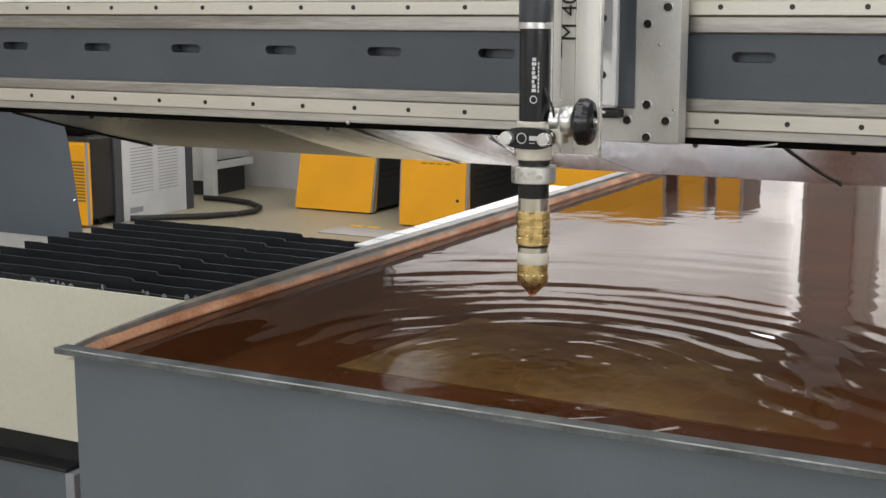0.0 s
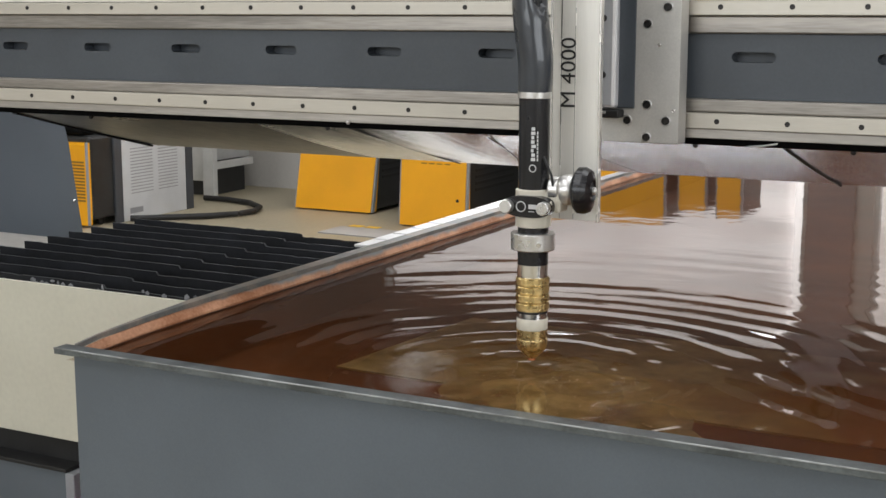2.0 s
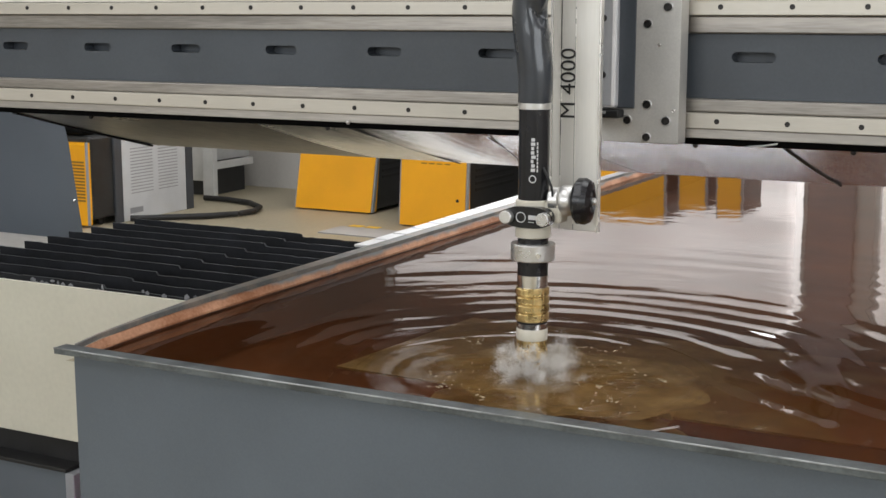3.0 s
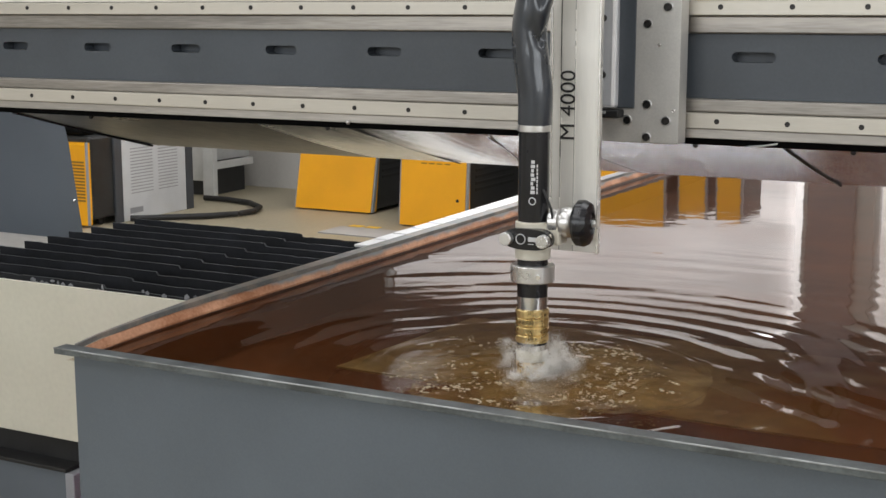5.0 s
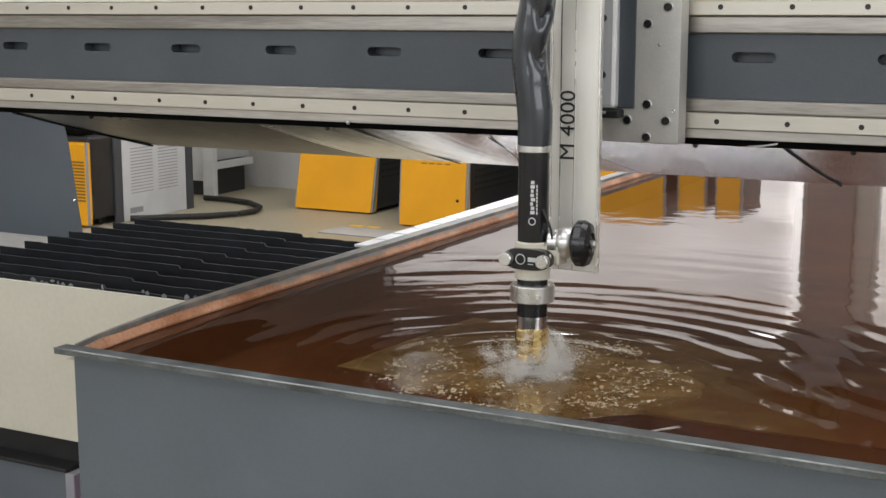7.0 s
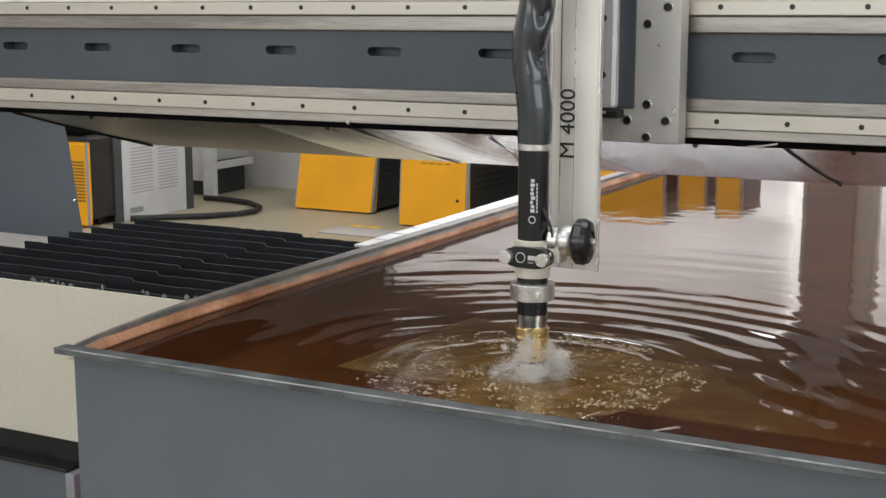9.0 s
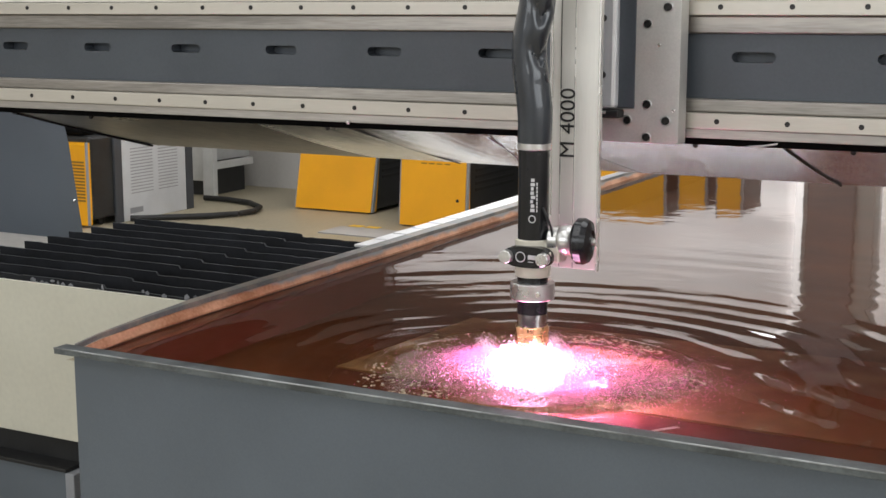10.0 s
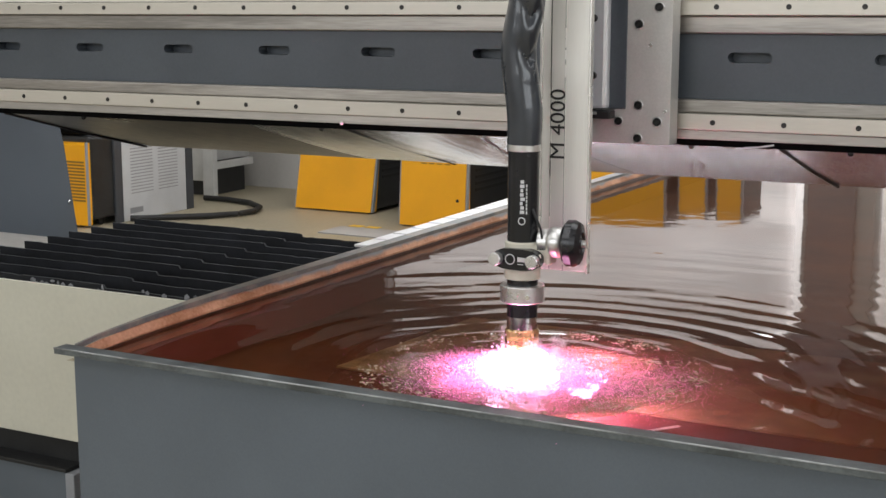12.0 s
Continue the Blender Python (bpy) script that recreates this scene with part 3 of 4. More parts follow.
part("skirt_wire", tube([(-0.62, 2.295, 1.2405), (-0.585, 2.275, 1.2445), (-0.557, 2.262, 1.2505)], 0.0014, 8), WHITE, gantry, "thin pale wire")
part("pale_screw", lathe([(0.004, 0), (0.004, 0.003), (0.002, 0.005)], 10, pose(-1.40, 2.268, 1.2545, 90)), SILVER, gantry)
# leg with a slanting edge
leg = part("gantry_leg", prism([(1.9, 0.12), (3.66, 0.12), (3.52, 1.02), (3.46, 1.25), (1.9, 1.25)], "x", -3.36, -3.3), PAINT, gantry)
part("leg_screw", lathe([(0.006, 0), (0.006, 0.004), (0.004, 0.006)], 12, pose(-3.3, 3.53, 0.82, 0, 90)), CHROME, leg)
part("leg_foot", box(-3.45, -3.2, 1.8, 3.8, 0.0, 0.12, 0.01), BEAM_PAINT, gantry)

# ---- carriage ----
carriage = thing("carriage", "bare steel lifter carriage plate with black cap screws", "machine carriage")
CY = 2.22
part("carriage_plate", box(-0.885, -0.7155, CY, BY - 0.009, 1.246, 1.8, 0.0015), PLATE, carriage)
part("inlay", box(-0.832, -0.794, CY - 0.004, CY + 0.0, 1.305, 1.8, 0.001), BEAM_PAINT, carriage, "dark grey inlay")
vrail = part("lift_rail", box(-0.862, -0.8207, CY - 0.028, CY - 0.004, 1.305, 1.8, 0.006), RAIL_WHITE, carriage, "polished vertical lift rail")
big_bolt = bolt_mesh("cap_screw", 0.0066, 0.004, BOLT)
for k in range(5):
    share("rail_bolt", big_bolt, vrail, -0.8435, CY - 0.029, 1.362 + 0.0955 * k)
bore = finish(tube([(0.0078 * math.cos(a), -0.0004, 0.0078 * math.sin(a)) for a in [2 * math.pi * k / 24 for k in range(25)]], 0.0009, 6), "counterbore", SILVER, True)
for x, z in ((-0.774, 1.448), (-0.739, 1.476), (-0.772, 1.312), (-0.807, 1.284), (-0.738, 1.285), (-0.772, 1.256)):
    share("cap_screw", big_bolt, carriage, x, CY, z)
    share("counterbore", bore, carriage, x, CY, z)
pin = bolt_mesh("dowel_pin", 0.0032, 0.0015, CHROME)
for x, z in ((-0.753, 1.413), (-0.725, 1.303)):
    share("dowel_pin", pin, carriage, x, CY, z)
part("rail_stop", box(-0.88, -0.812, CY - 0.03, CY - 0.001, 1.289, 1.303, 0.003), RUBBER, carriage, "black rail end stop")
part("stop_screw", box(-0.852, -0.835, CY - 0.033, CY - 0.03, 1.296, 1.301, 0.001), SILVER, carriage)

# ---- torch lifter: mast, clamp and torch ----
lifter = thing("plasma_torch_lifter", "aluminium lifter mast holding a black and brass plasma torch", "plasma torch")
MY = 2.03
part("mast", box(-0.866, -0.787, MY, MY + 0.012, 1.242, 2.3, 0.001), ALU, lifter, "anodised aluminium mast profile")
part("mast_slide", box(-0.875, -0.845, MY + 0.0125, CY - 0.032, 1.40, 2.3, 0.004), BEAM_PAINT, lifter, "dark slide block behind the mast")
part("mast_edge", box(-0.8705, -0.8662, MY - 0.002, MY + 0.010, 1.242, 2.3, 0.001), ALU_EDGE, lifter)
part("mast_edge", box(-0.7868, -0.7835, MY - 0.002, MY + 0.010, 1.240, 2.3, 0.001), ALU_EDGE, lifter)
for x in (-0.851, -0.827):
    part("mast_groove", box(x - 0.0006, x + 0.0006, MY - 0.0008, MY + 0.001, 1.243, 2.3), ALU_EDGE, lifter)
part("print_line", box(-0.8515, -0.8503, MY - 0.0014, MY - 0.0004, 1.534, 1.9), INK, lifter, "black printed line")
part("print_line", box(-0.8515, -0.8503, MY - 0.0014, MY - 0.0004, 1.396, 1.4205), INK, lifter, "black printed line")
curve = bpy.data.curves.new("model_lettering", "FONT")
curve.body, curve.size, curve.extrude = "M 4000", 0.0372, 0.0002
curve.align_x, curve.align_y = "LEFT", "CENTER"
curve.materials.append(INK)
txt = new("model_lettering", curve)
txt.parent = lifter
txt.matrix_basis = Matrix.Translation((-0.8375, MY - 0.0012, 1.4218)) @ pose(0, 0, 0, 90, 0, 0) @ pose(0, 0, 0, 0, 0, 90)


def axis_at(z):
    return Matrix.Translation((TX - 0.0015, TY, z))


def turned(name, profile, mat, label="", n=40, wave=None):
    return part(name, lathe(profile, n, Matrix.Translation((TX - 0.0015, TY, 0)), wave=wave), mat, lifter, label, smooth=True)


turned("upper_ring", [(0.0255, 1.442), (0.0265, 1.443), (0.0265, 1.452), (0.0255, 1.453)], SILVER, "silver ring")
turned("torch_shaft", [(0.0245, 1.17), (0.0247, 1.442)], BLACK, "gloss black torch shaft")
turned("clamp_sleeve", [(0.026, 1.2385), (0.0285, 1.240), (0.0285, 1.298), (0.026, 1.2995)], CREAM, "cream clamp sleeve")
turned("lock_ring", [(0.0345, 1.202), (0.0355, 1.2035), (0.0355, 1.2275), (0.0345, 1.229)], SILVER, "satin silver lock ring")
turned("steel_collar", [(0.0245, 1.157), (0.0248, 1.178)], CHROME, "bright steel collar")
prof = []
for k in range(45):
    z = 1.103 + 0.055 * k / 44
    band = 0.0014 if (k % 11) in (0, 1, 10) else 0
    prof.append((0.0272 - band, z))
turned("brass_nut", prof, BRASS, "knurled brass nut", 96, lambda a, z: 1 - 0.018 * max(0, math.sin(24 * a)) * (1 if (z - 1.103) % 0.01375 > 0.003 else 0))
turned("black_gasket", [(0.0243, 1.099), (0.0243, 1.103)], RUBBER)
turned("lower_collar", [(0.0244, 1.0905), (0.0244, 1.099)], CHROME, "bright steel collar")
turned("ceramic_ring", [(0.0248, 1.072), (0.0252, 1.073), (0.0252, 1.0895), (0.0248, 1.0905)], CREAM, "cream ceramic ring")
turned("brass_cap", [(0.0250, 1.0718), (0.0250, 1.062), (0.0243, 1.061), (0.0243, 1.056), (0.025, 1.055), (0.0250, 1.044), (0.0235, 1.040), (0.008, 1.0235), (0.006, 1.0225)][::-1], BRASS, "brass nozzle cap", 64)
turned("copper_nozzle", [(0.004, 1.0185), (0.0062, 1.0195), (0.0066, 1.0235)], COPPER, "copper nozzle tip")
# black clamp bracket with two thumb screws
CZ = 1.2745
out = []
for k in range(41):
    a = 2 * math.pi * k / 40
    out.append((TX + 0.003 + math.copysign(0.040 * abs(math.cos(a)) ** 0.7, math.cos(a)), CZ + math.copysign(0.017 * abs(math.sin(a)) ** 0.75, math.sin(a))))
clamp = part("clamp_bracket", prism(out[:-1], "y", TY - 0.036, TY - 0.018), BLACK, lifter, "black clamp bracket")
part("clamp_bracket", box(TX - 0.03, TX + 0.035, TY - 0.018, TY + 0.03, CZ - 0.012, CZ + 0.012, 0.004), BLACK, lifter)
for x in (TX - 0.029, TX + 0.034):
    part("thumb_screw", lathe([(0.0095, 0), (0.0105, 0.001), (0.0105, 0.012), (0.0095, 0.013)], 28, pose(x, TY - 0.036, CZ, 90), wave=lambda a, z: 1 - 0.02 * (math.sin(14 * a) > 0)), SILVER, clamp, "knurled silver screw", smooth=True)
ring_pts = [(TX - 0.007 + 0.0078 * math.cos(a), TY - 0.0365, CZ + 0.0078 * math.sin(a)) for a in [2 * math.pi * k / 24 for k in range(25)]]
part("emblem", tube(ring_pts, 0.0008, 6), WHITE, clamp, "plain white emblem shape")
part("emblem", box(TX + 0.006, TX + 0.0195, TY - 0.0368, TY - 0.0358, CZ - 0.003, CZ + 0.004), WHITE, clamp, "plain white emblem bar")
part("emblem", box(TX + 0.006, TX + 0.0155, TY - 0.0368, TY - 0.0358, CZ - 0.0075, CZ - 0.0065), WHITE, clamp, "plain white emblem bar")
# emblem bars on the shaft
for x, z0, z1, w in [(0.0040 + 0.0007 * (k % 2), 1.3455 + 0.0068 * k, 1.3507 + 0.0068 * k, 0.0062 - 0.0012 * (k % 3)) for k in range(8)] + [(0.0125, 1.345 + 0.006 * k, 1.3496 + 0.006 * k, 0.0016) for k in range(8)]:
    part("emblem", prism([(TX + x + dx, TY - math.sqrt(0.0252 ** 2 - (x + dx + 0.0015) ** 2) - 0.0002) for dx in [w * k / 6 for k in range(7)]] + [(TX + x + dx, TY - math.sqrt(0.0252 ** 2 - (x + dx + 0.0015) ** 2) + 0.0004) for dx in [w * k / 6 for k in range(6, -1, -1)]], "z", z0, z1), WHITE, lifter, "plain white emblem bar")
em = [(TX + 0.007 + 0.0055 * math.cos(a), TY - 0.0242, 1.334 + 0.0055 * math.sin(a)) for a in [2 * math.pi * k / 20 for k in range(21)]]
part("emblem", tube(em, 0.0009, 6), WHITE, lifter, "plain white emblem ring")
# hand knob with nut, beside the shaft
KZ = 1.300
part("clamp_arm", box(TX + 0.018, TX + 0.05, TY - 0.014, TY + 0.02, CZ - 0.010, CZ + 0.022, 0.004), CREAM, lifter, "pale clamp arm")
side = Matrix.Translation((TX + 0.033, TY + 0.003, KZ)) @ pose(0, 0, 0, 0, 90, 6)
part("clamp_nut", lathe([(0.016, -0.008), (0.020, -0.005), (0.021, 0.009), (0.017, 0.011), (0.0225, 0.013), (0.0245, 0.018), (0.0245, 0.026), (0.022, 0.031), (0.017, 0.034)], 30, side), SILVER, lifter, "bright steel nut", smooth=True)
part("hand_knob", lathe([(0.018, 0.033), (0.031, 0.035), (0.0365, 0.040), (0.037, 0.051), (0.033, 0.059), (0.018, 0.063), (0.017, 0.060), (0.009, 0.060), (0.008, 0.063)], 48, side, wave=lambda a, z: 1 - 0.05 * max(0, math.sin(5 * a)) ** 6 * (z < 0.06)), BLACK, lifter, "black round hand knob", smooth=True)
part("knob_screw", lathe([(0.006, 0.060), (0.006, 0.066), (0.004, 0.068)], 16, side), SILVER, lifter)
part("ground_wire", tube([(TX + 0.02, TY - 0.012, 1.352), (TX + 0.029, TY - 0.016, 1.338), (TX + 0.036, TY - 0.016, 1.322), (TX + 0.038, TY - 0.014, 1.305)], 0.002, 8), RUBBER, lifter, "thin black wire")
part("clamp_lever", tube([(TX + 0.02, TY - 0.036, CZ - 0.001), (TX + 0.032, TY - 0.032, CZ + 0.005), (TX + 0.042, TY - 0.028, CZ + 0.007)], 0.0035, 8), CREAM, lifter, "short pale lever")
part("ring_screw", lathe([(0.004, 0), (0.004, 0.004)], 14, pose(TX + 0.021, TY - 0.0275, 1.214, 90)), CHROME, lifter)
# wrinkled sleeve above the torch
path = []
for k in range(150):
    u = k / 149
    z = 1.452 + 0.75 * u
    path.append((TX - 0.0015 - 0.006 * math.sin(min(1, u * 3.2) * math.pi) + 0.010 * max(0, u - 0.22) + 0.004 * math.sin(u * 25), TY, z))


def crease(i, a):
    u = i / 149
    s = 1 + 0.035 * noise.noise((1.2 * math.cos(a), 1.2 * math.sin(a), i * 0.05)) + 0.008 * noise.noise((4 * math.cos(a), 4 * math.sin(a), i * 0.2))
    for centre, ang, deep in ((0.172, 3.0, 0.24), (0.262, 2.7, 0.26), (0.30, 3.6, 0.12), (0.40, 2.9, 0.22), (0.47, 2.2, 0.14), (0.56, 3.0, 0.2)):
        d = abs((a - ang + math.pi) % (2 * math.pi) - math.pi)
        s -= deep * math.exp(-((u - centre - 0.035 * math.sin(1.5 * d)) / 0.014) ** 2 - (d / 0.6) ** 2)
        s += 0.3 * deep * math.exp(-((u - centre + 0.03) / 0.025) ** 2 - (d / 0.8) ** 2)
    return s


part("sleeve", tube(path, lambda i: 0.0262 + 0.0018 * math.sin(min(1, i / 20) * math.pi / 2), 48, wave=crease), LEATHER, lifter, "wrinkled black sleeve", smooth=True)

# ---- slat bed beside the tank ----
bed = thing("slat_table", "slat table with charred black cutting slats", "cutting table")
part("table_body", box(-3.05, -1.66, 2.52, 3.62, 0.0, 0.66, 0.004), BEAM_PAINT, bed)
slat_y = [2.53 + 0.098 * k for k in range(10)]
for k, y in enumerate(slat_y):
    bm = bmesh.new()
    tops = []
    x = -2.94 + 0.01 * random.random()
    xe = -1.67
    n = 200
    split = (-2.276 - x) / (xe - x)
    for j in list(range(n + 1)):
        u = j / n
        dz = 0.0016 * noise.noise((u * 9, k * 3.1, 0)) - (0.009 if u > split else 0) - 0.003 * max(0, noise.noise((u * 40, k * 7.7, 2)))
        tops.append((x + (xe - x) * u, 0.80 + dz))
    prism(tops + [(xe, 0.68), (x, 0.68)], "y", y, y + 0.006, bm)
    part("slat", bm, SLAT, bed)
    if k == 0:
        for q in range(44):
            cx = random.choice((-2.62, -2.5, -2.42, -2.3, -2.12, -2.0, -1.9)) + random.uniform(-0.035, 0.035)
            b2 = bmesh.new()
            bmesh.ops.create_icosphere(b2, subdivisions=1, radius=1, matrix=Matrix.Translation((cx, y - 0.002, random.uniform(0.775, 0.796))) @ Matrix.Diagonal((random.uniform(0.003, 0.012), 0.002, random.uniform(0.004, 0.011), 1)))
            part("dross", b2, DUST, bed)
apron = thing("apron_sheet", "plain white enamelled sheet below the slats", "sheet")
part("apron_body", box(-3.6, -1.63, 2.46, 2.47, 0.406, 0.802, 0.002), SHEET, apron)
cab = thing("base_cabinet", "grey-blue painted steel base cabinet with a dark gap above", "cabinet")
part("cabinet_body", box(-3.6, -2.335, 2.43, 2.5, 0.0, 0.335, 0.003), PAINT, cab)
part("cabinet_edge", box(-3.6, -2.33, 2.42, 2.5, 0.336, 0.346, 0.002), RUBBER, cab, "black top edge")
part("cabinet_post", box(-2.334, -2.305, 2.42, 2.5, 0.0, 0.3355, 0.003), CASE_GREY, cab)
# Black strip drawn in place of the shade inside the gap.
part("recess", box(-3.6, -1.63, 2.48, 2.51, 0.3, 0.43), RUBBER, cab, "black strip for the shade in the gap")
ledge = thing("side_ledge", "worn beige ledge beside the slats", "ledge")
part("ledge_body", box(-3.28, -2.96, 2.75, 3.15, 0.70, 0.77, 0.004), LIP, ledge)

# cover strip along the tank
cover = thing("cover_strip", "bright segmented metal cover strip beside the tank rim", "cover strip")
for k in range(13):
    y = 2.78 + 0.1 * k
    part("segment", box(-1.735 - 0.02 * (k / 10), -1.634, y + 0.05, y + 0.05 + 0.088, 0.893, 0.90, 0.002), STRIP, cover)
part("strip_support", box(-1.72, -1.635, 2.85, 4.12, 0.0, 0.892), BEAM_PAINT, cover)


# ---- background machines ----
def power_unit(x0, x1, y0, y1, h, label, slant=0.05):
    u = thing("power_unit", label, "power source", group="yellow plasma power units", at=(x0, y0, 0))
    w, d = x1 - x0, y1 - y0
    part("casing", prism([(0.04, 0.03), (slant * 1.6 + 0.022, h), (d, h), (d, 0.03)], "x", 0.014, w - 0.014), CHARCOAL, u, "charcoal side casing")
    part("front_panel", prism([(0.0, 0.012), (slant * 1.6, h - 0.02), (slant * 1.6 + 0.02, h), (0.09, 0.012)], "x", 0.013, w - 0.013), YELLOW, u, "yellow front panel")
    for x in (0.0, w - 0.012):
        part("front_trim", prism([(0.008, 0.012), (slant * 1.6 + 0.008, h), (slant * 1.6 + 0.035, h), (0.04, 0.012)], "x", x, x + 0.0125), CASE_GREY, u, "grey trim")
    for k in range(12):
        part("louvre", box(w - 0.0145, w - 0.011, 0.18, d - 0.12, 0.25 + 0.045 * k, 0.272 + 0.045 * k, 0.002), RUBBER, u)
    for x in (0.08, w - 0.08):
        for y in (0.12, d - 0.12):
            part("castor", lathe([(0.035, -0.015), (0.04, -0.01), (0.04, 0.01), (0.035, 0.015)], 18, pose(x, y, 0.04, 0, 90)), RUBBER, u)
    return u, w, d


u, w, d = power_unit(-5.70, -5.02, 8.44, 9.2, 1.05, "yellow-fronted plasma power unit with charcoal sides", 0.135)
for k in range(3):
    part("print_bar", box(0.24 + 0.06 * k, 0.28 + 0.06 * k, 0.028, 0.04, 0.425, 0.431), PRINT, u)
u, w, d = power_unit(-4.595, -4.07, 8.08, 9.0, 1.05, "yellow-fronted plasma power unit with louvred charcoal side")
for k in range(4):
    part("print_bar", box(0.17 + 0.06 * k, 0.21 + 0.06 * k, 0.029, 0.04, 0.44, 0.446), PRINT, u)
part("panel_lock", lathe([(0.012, 0), (0.012, 0.006)], 14, pose(w - 0.07, 0.02, 0.2, 90)), INK, u)
power_unit(-3.74, -2.84, 8.5, 9.2, 1.72, "tall yellow-fronted power unit")
power_unit(-2.79, -2.59, 8.6, 9.2, 1.65, "narrow tall yellow-fronted power unit")
power_unit(-2.53, -2.35, 8.6, 9.2, 1.67, "narrow tall yellow-fronted power unit")

unit = thing("cooling_unit", "low unit with slotted yellow front and pale perforated side panel", "power source", group="yellow plasma power units", at=(-6.95, 6.98, 0))
part("casing", box(0.02, 0.545, 0.05, 1.14, 0.05, 0.63, 0.025), CHARCOAL, unit, "charcoal casing")
part("front_panel", prism([(0.0, 0.02), (0.0, 0.57), (0.05, 0.585), (0.05, 0.02)], "x", 0.02, 0.545), YELLOW, unit, "yellow slotted front panel")
part("top_hood", box(0.03, 0.5, 0.035, 0.34, 0.632, 0.69, 0.022), VOID, unit, "black rounded hood")
part("front_trim", box(0.5455, 0.556, 0.0, 0.022, 0.02, 0.59, 0.003), CASE_GREY, unit, "grey trim")
for k in range(13):
    part("front_slot", box(0.36, 0.535, -0.003, 0.004, 0.185 + 0.022 * k, 0.196 + 0.022 * k), PRINT, unit)
panel = part("side_panel", box(0.5455, 0.56, 0.355, 1.055, 0.0, 0.62, 0.004), CASE_WHITE, unit, "pale grey perforated side panel")
for c in range(2):
    for k in range(15):
        part("side_slot", box(0.5592, 0.5607, 0.44 + 0.30 * c, 0.68 + 0.28 * c, 0.19 + 0.0225 * k, 0.197 + 0.0225 * k), CASE_GREY, panel)
part("print_bar", box(0.5592, 0.5607, 0.42, 0.56, 0.05, 0.09), CASE_GREY, panel)
part("corner_post", box(0.54, 0.562, 0.275, 0.352, 0.0, 0.62, 0.004), POST, unit)
part("corner_post", box(0.53, 0.562, 1.058, 1.14, 0.0, 0.62, 0.004), POST, unit)
for x in (0.1, 0.48):
    for y in (0.2, 0.95):
        part("castor", lathe([(0.03, -0.012), (0.035, -0.008), (0.035, 0.008), (0.03, 0.012)], 18, pose(x, y, 0.0355, 0, 90)), RUBBER, unit)

bench = thing("work_bench", "white-painted steel bench frame with grey panels", "bench")
for x in (-7.5, -6.67):
    for y in (8.6,) if x > -7 else (8.6, 9.2):
        part("leg", box(x, x + 0.10, y, y + 0.06, 0, 0.9, 0.004), BENCH, bench)
part("rail", box(-6.66, -6.61, 8.66, 9.2, 0.22, 0.275, 0.003), BENCH, bench)
part("rail", box(-7.45, -6.67, 8.6, 8.65, 0.62, 0.68, 0.003), BENCH, bench)
part("panel", box(-7.4, -6.68, 8.7, 8.72, 0.12, 0.6, 0.003), BENCH, bench, "pale panel")
part("panel", box(-6.70, -6.685, 8.7, 9.25, 0.28, 0.88, 0.003), BENCH_GREY, bench, "grey back panel")
# Added dark block stands in for the shadow below the bench.
part("shadow_box", box(-7.3, -6.70, 8.75, 9.2, 0.0, 0.27, 0.004), CHARCOAL, bench, "dark block for the shadow under the bench")
part("worktop", box(-7.6, -6.5, 8.5, 9.3, 0.9, 0.94, 0.004), BENCH, bench)
hose_pts = []
loop = [(-6.35, 7.35), (-6.15, 7.52), (-5.95, 7.7), (-5.82, 7.88), (-5.79, 8.05), (-5.87, 8.24), (-6.08, 8.40), (-6.35, 8.47), (-6.62, 8.46)]
for p, q in zip(loop, loop[1:]):
    hose_pts += [(p[0] + (q[0] - p[0]) * u / 4, p[1] + (q[1] - p[1]) * u / 4, 0.026) for u in range(4)]
hose = part("floor_hose", tube(hose_pts, 0.021, 12), RUBBER, smooth=True)
tagged(hose, "thick black hose curled on the floor", "hose")
for x0, x1 in ((-4.89, -4.79), (-4.76, -4.66)):
    tagged(part("floor_tape", box(x0, x1, 7.9, 7.97, 0.0, 0.002), MARK), "worn yellow tape mark on the floor", "floor marking", group="floor tape")
mat_ob = part("floor_plate", box(-4.92, -4.3, 7.56, 7.86, 0.0, 0.008, 0.002), BENCH_GREY)
tagged(mat_ob, "thin grey steel plate lying on the floor", "plate")


# ---- bubbling gas and plasma ----
def blob(radius, squash, seed, detail=2, rough=0.35):
    bm = bmesh.new()
    bmesh.ops.create_icosphere(bm, subdivisions=detail, radius=1)
    for v in bm.verts:
        n = noise.noise(v.co * 1.7 + Vector((seed * 3.7, seed, 0))) + 0.5 * noise.noise(v.co * 4 + Vector((seed, 0, seed * 2.1)))
        v.co *= radius * (1 + rough * n)
        v.co.z *= squash
    return bm


def grain_mesh(name, mat, count, sx, sz, size, seed, lift=0.0):
    """Very fine grains, dense in the middle and thinning out to nothing."""
    rng = random.Random(seed)
    pts, tris = [], []
    for _ in range(count):
        cx, cy = rng.gauss(0, sx), rng.gauss(0, sx)
        cz = lift + abs(rng.gauss(0, sz)) * math.exp(-(cx * cx + cy * cy) / (3 * sx * sx))
        q = size * rng.uniform(0.6, 1.4)
        n = len(pts)
        pts += [(cx + q, cy, cz), (cx, cy + q, cz), (cx - q, cy, cz), (cx, cy - q, cz), (cx, cy, cz + 1.3 * q), (cx, cy, cz - q)]
        tris += [(n, n + 1, n + 4), (n + 1, n + 2, n + 4), (n + 2, n + 3, n + 4), (n + 3, n, n + 4),
                 (n + 1, n, n + 5), (n + 2, n + 1, n + 5), (n + 3, n + 2, n + 5), (n, n + 3, n + 5)]
    me = bpy.data.meshes.new(name)
    me.from_pydata(pts, [], tris)
    me.materials.append(mat)
    me.shade_smooth()
    return me


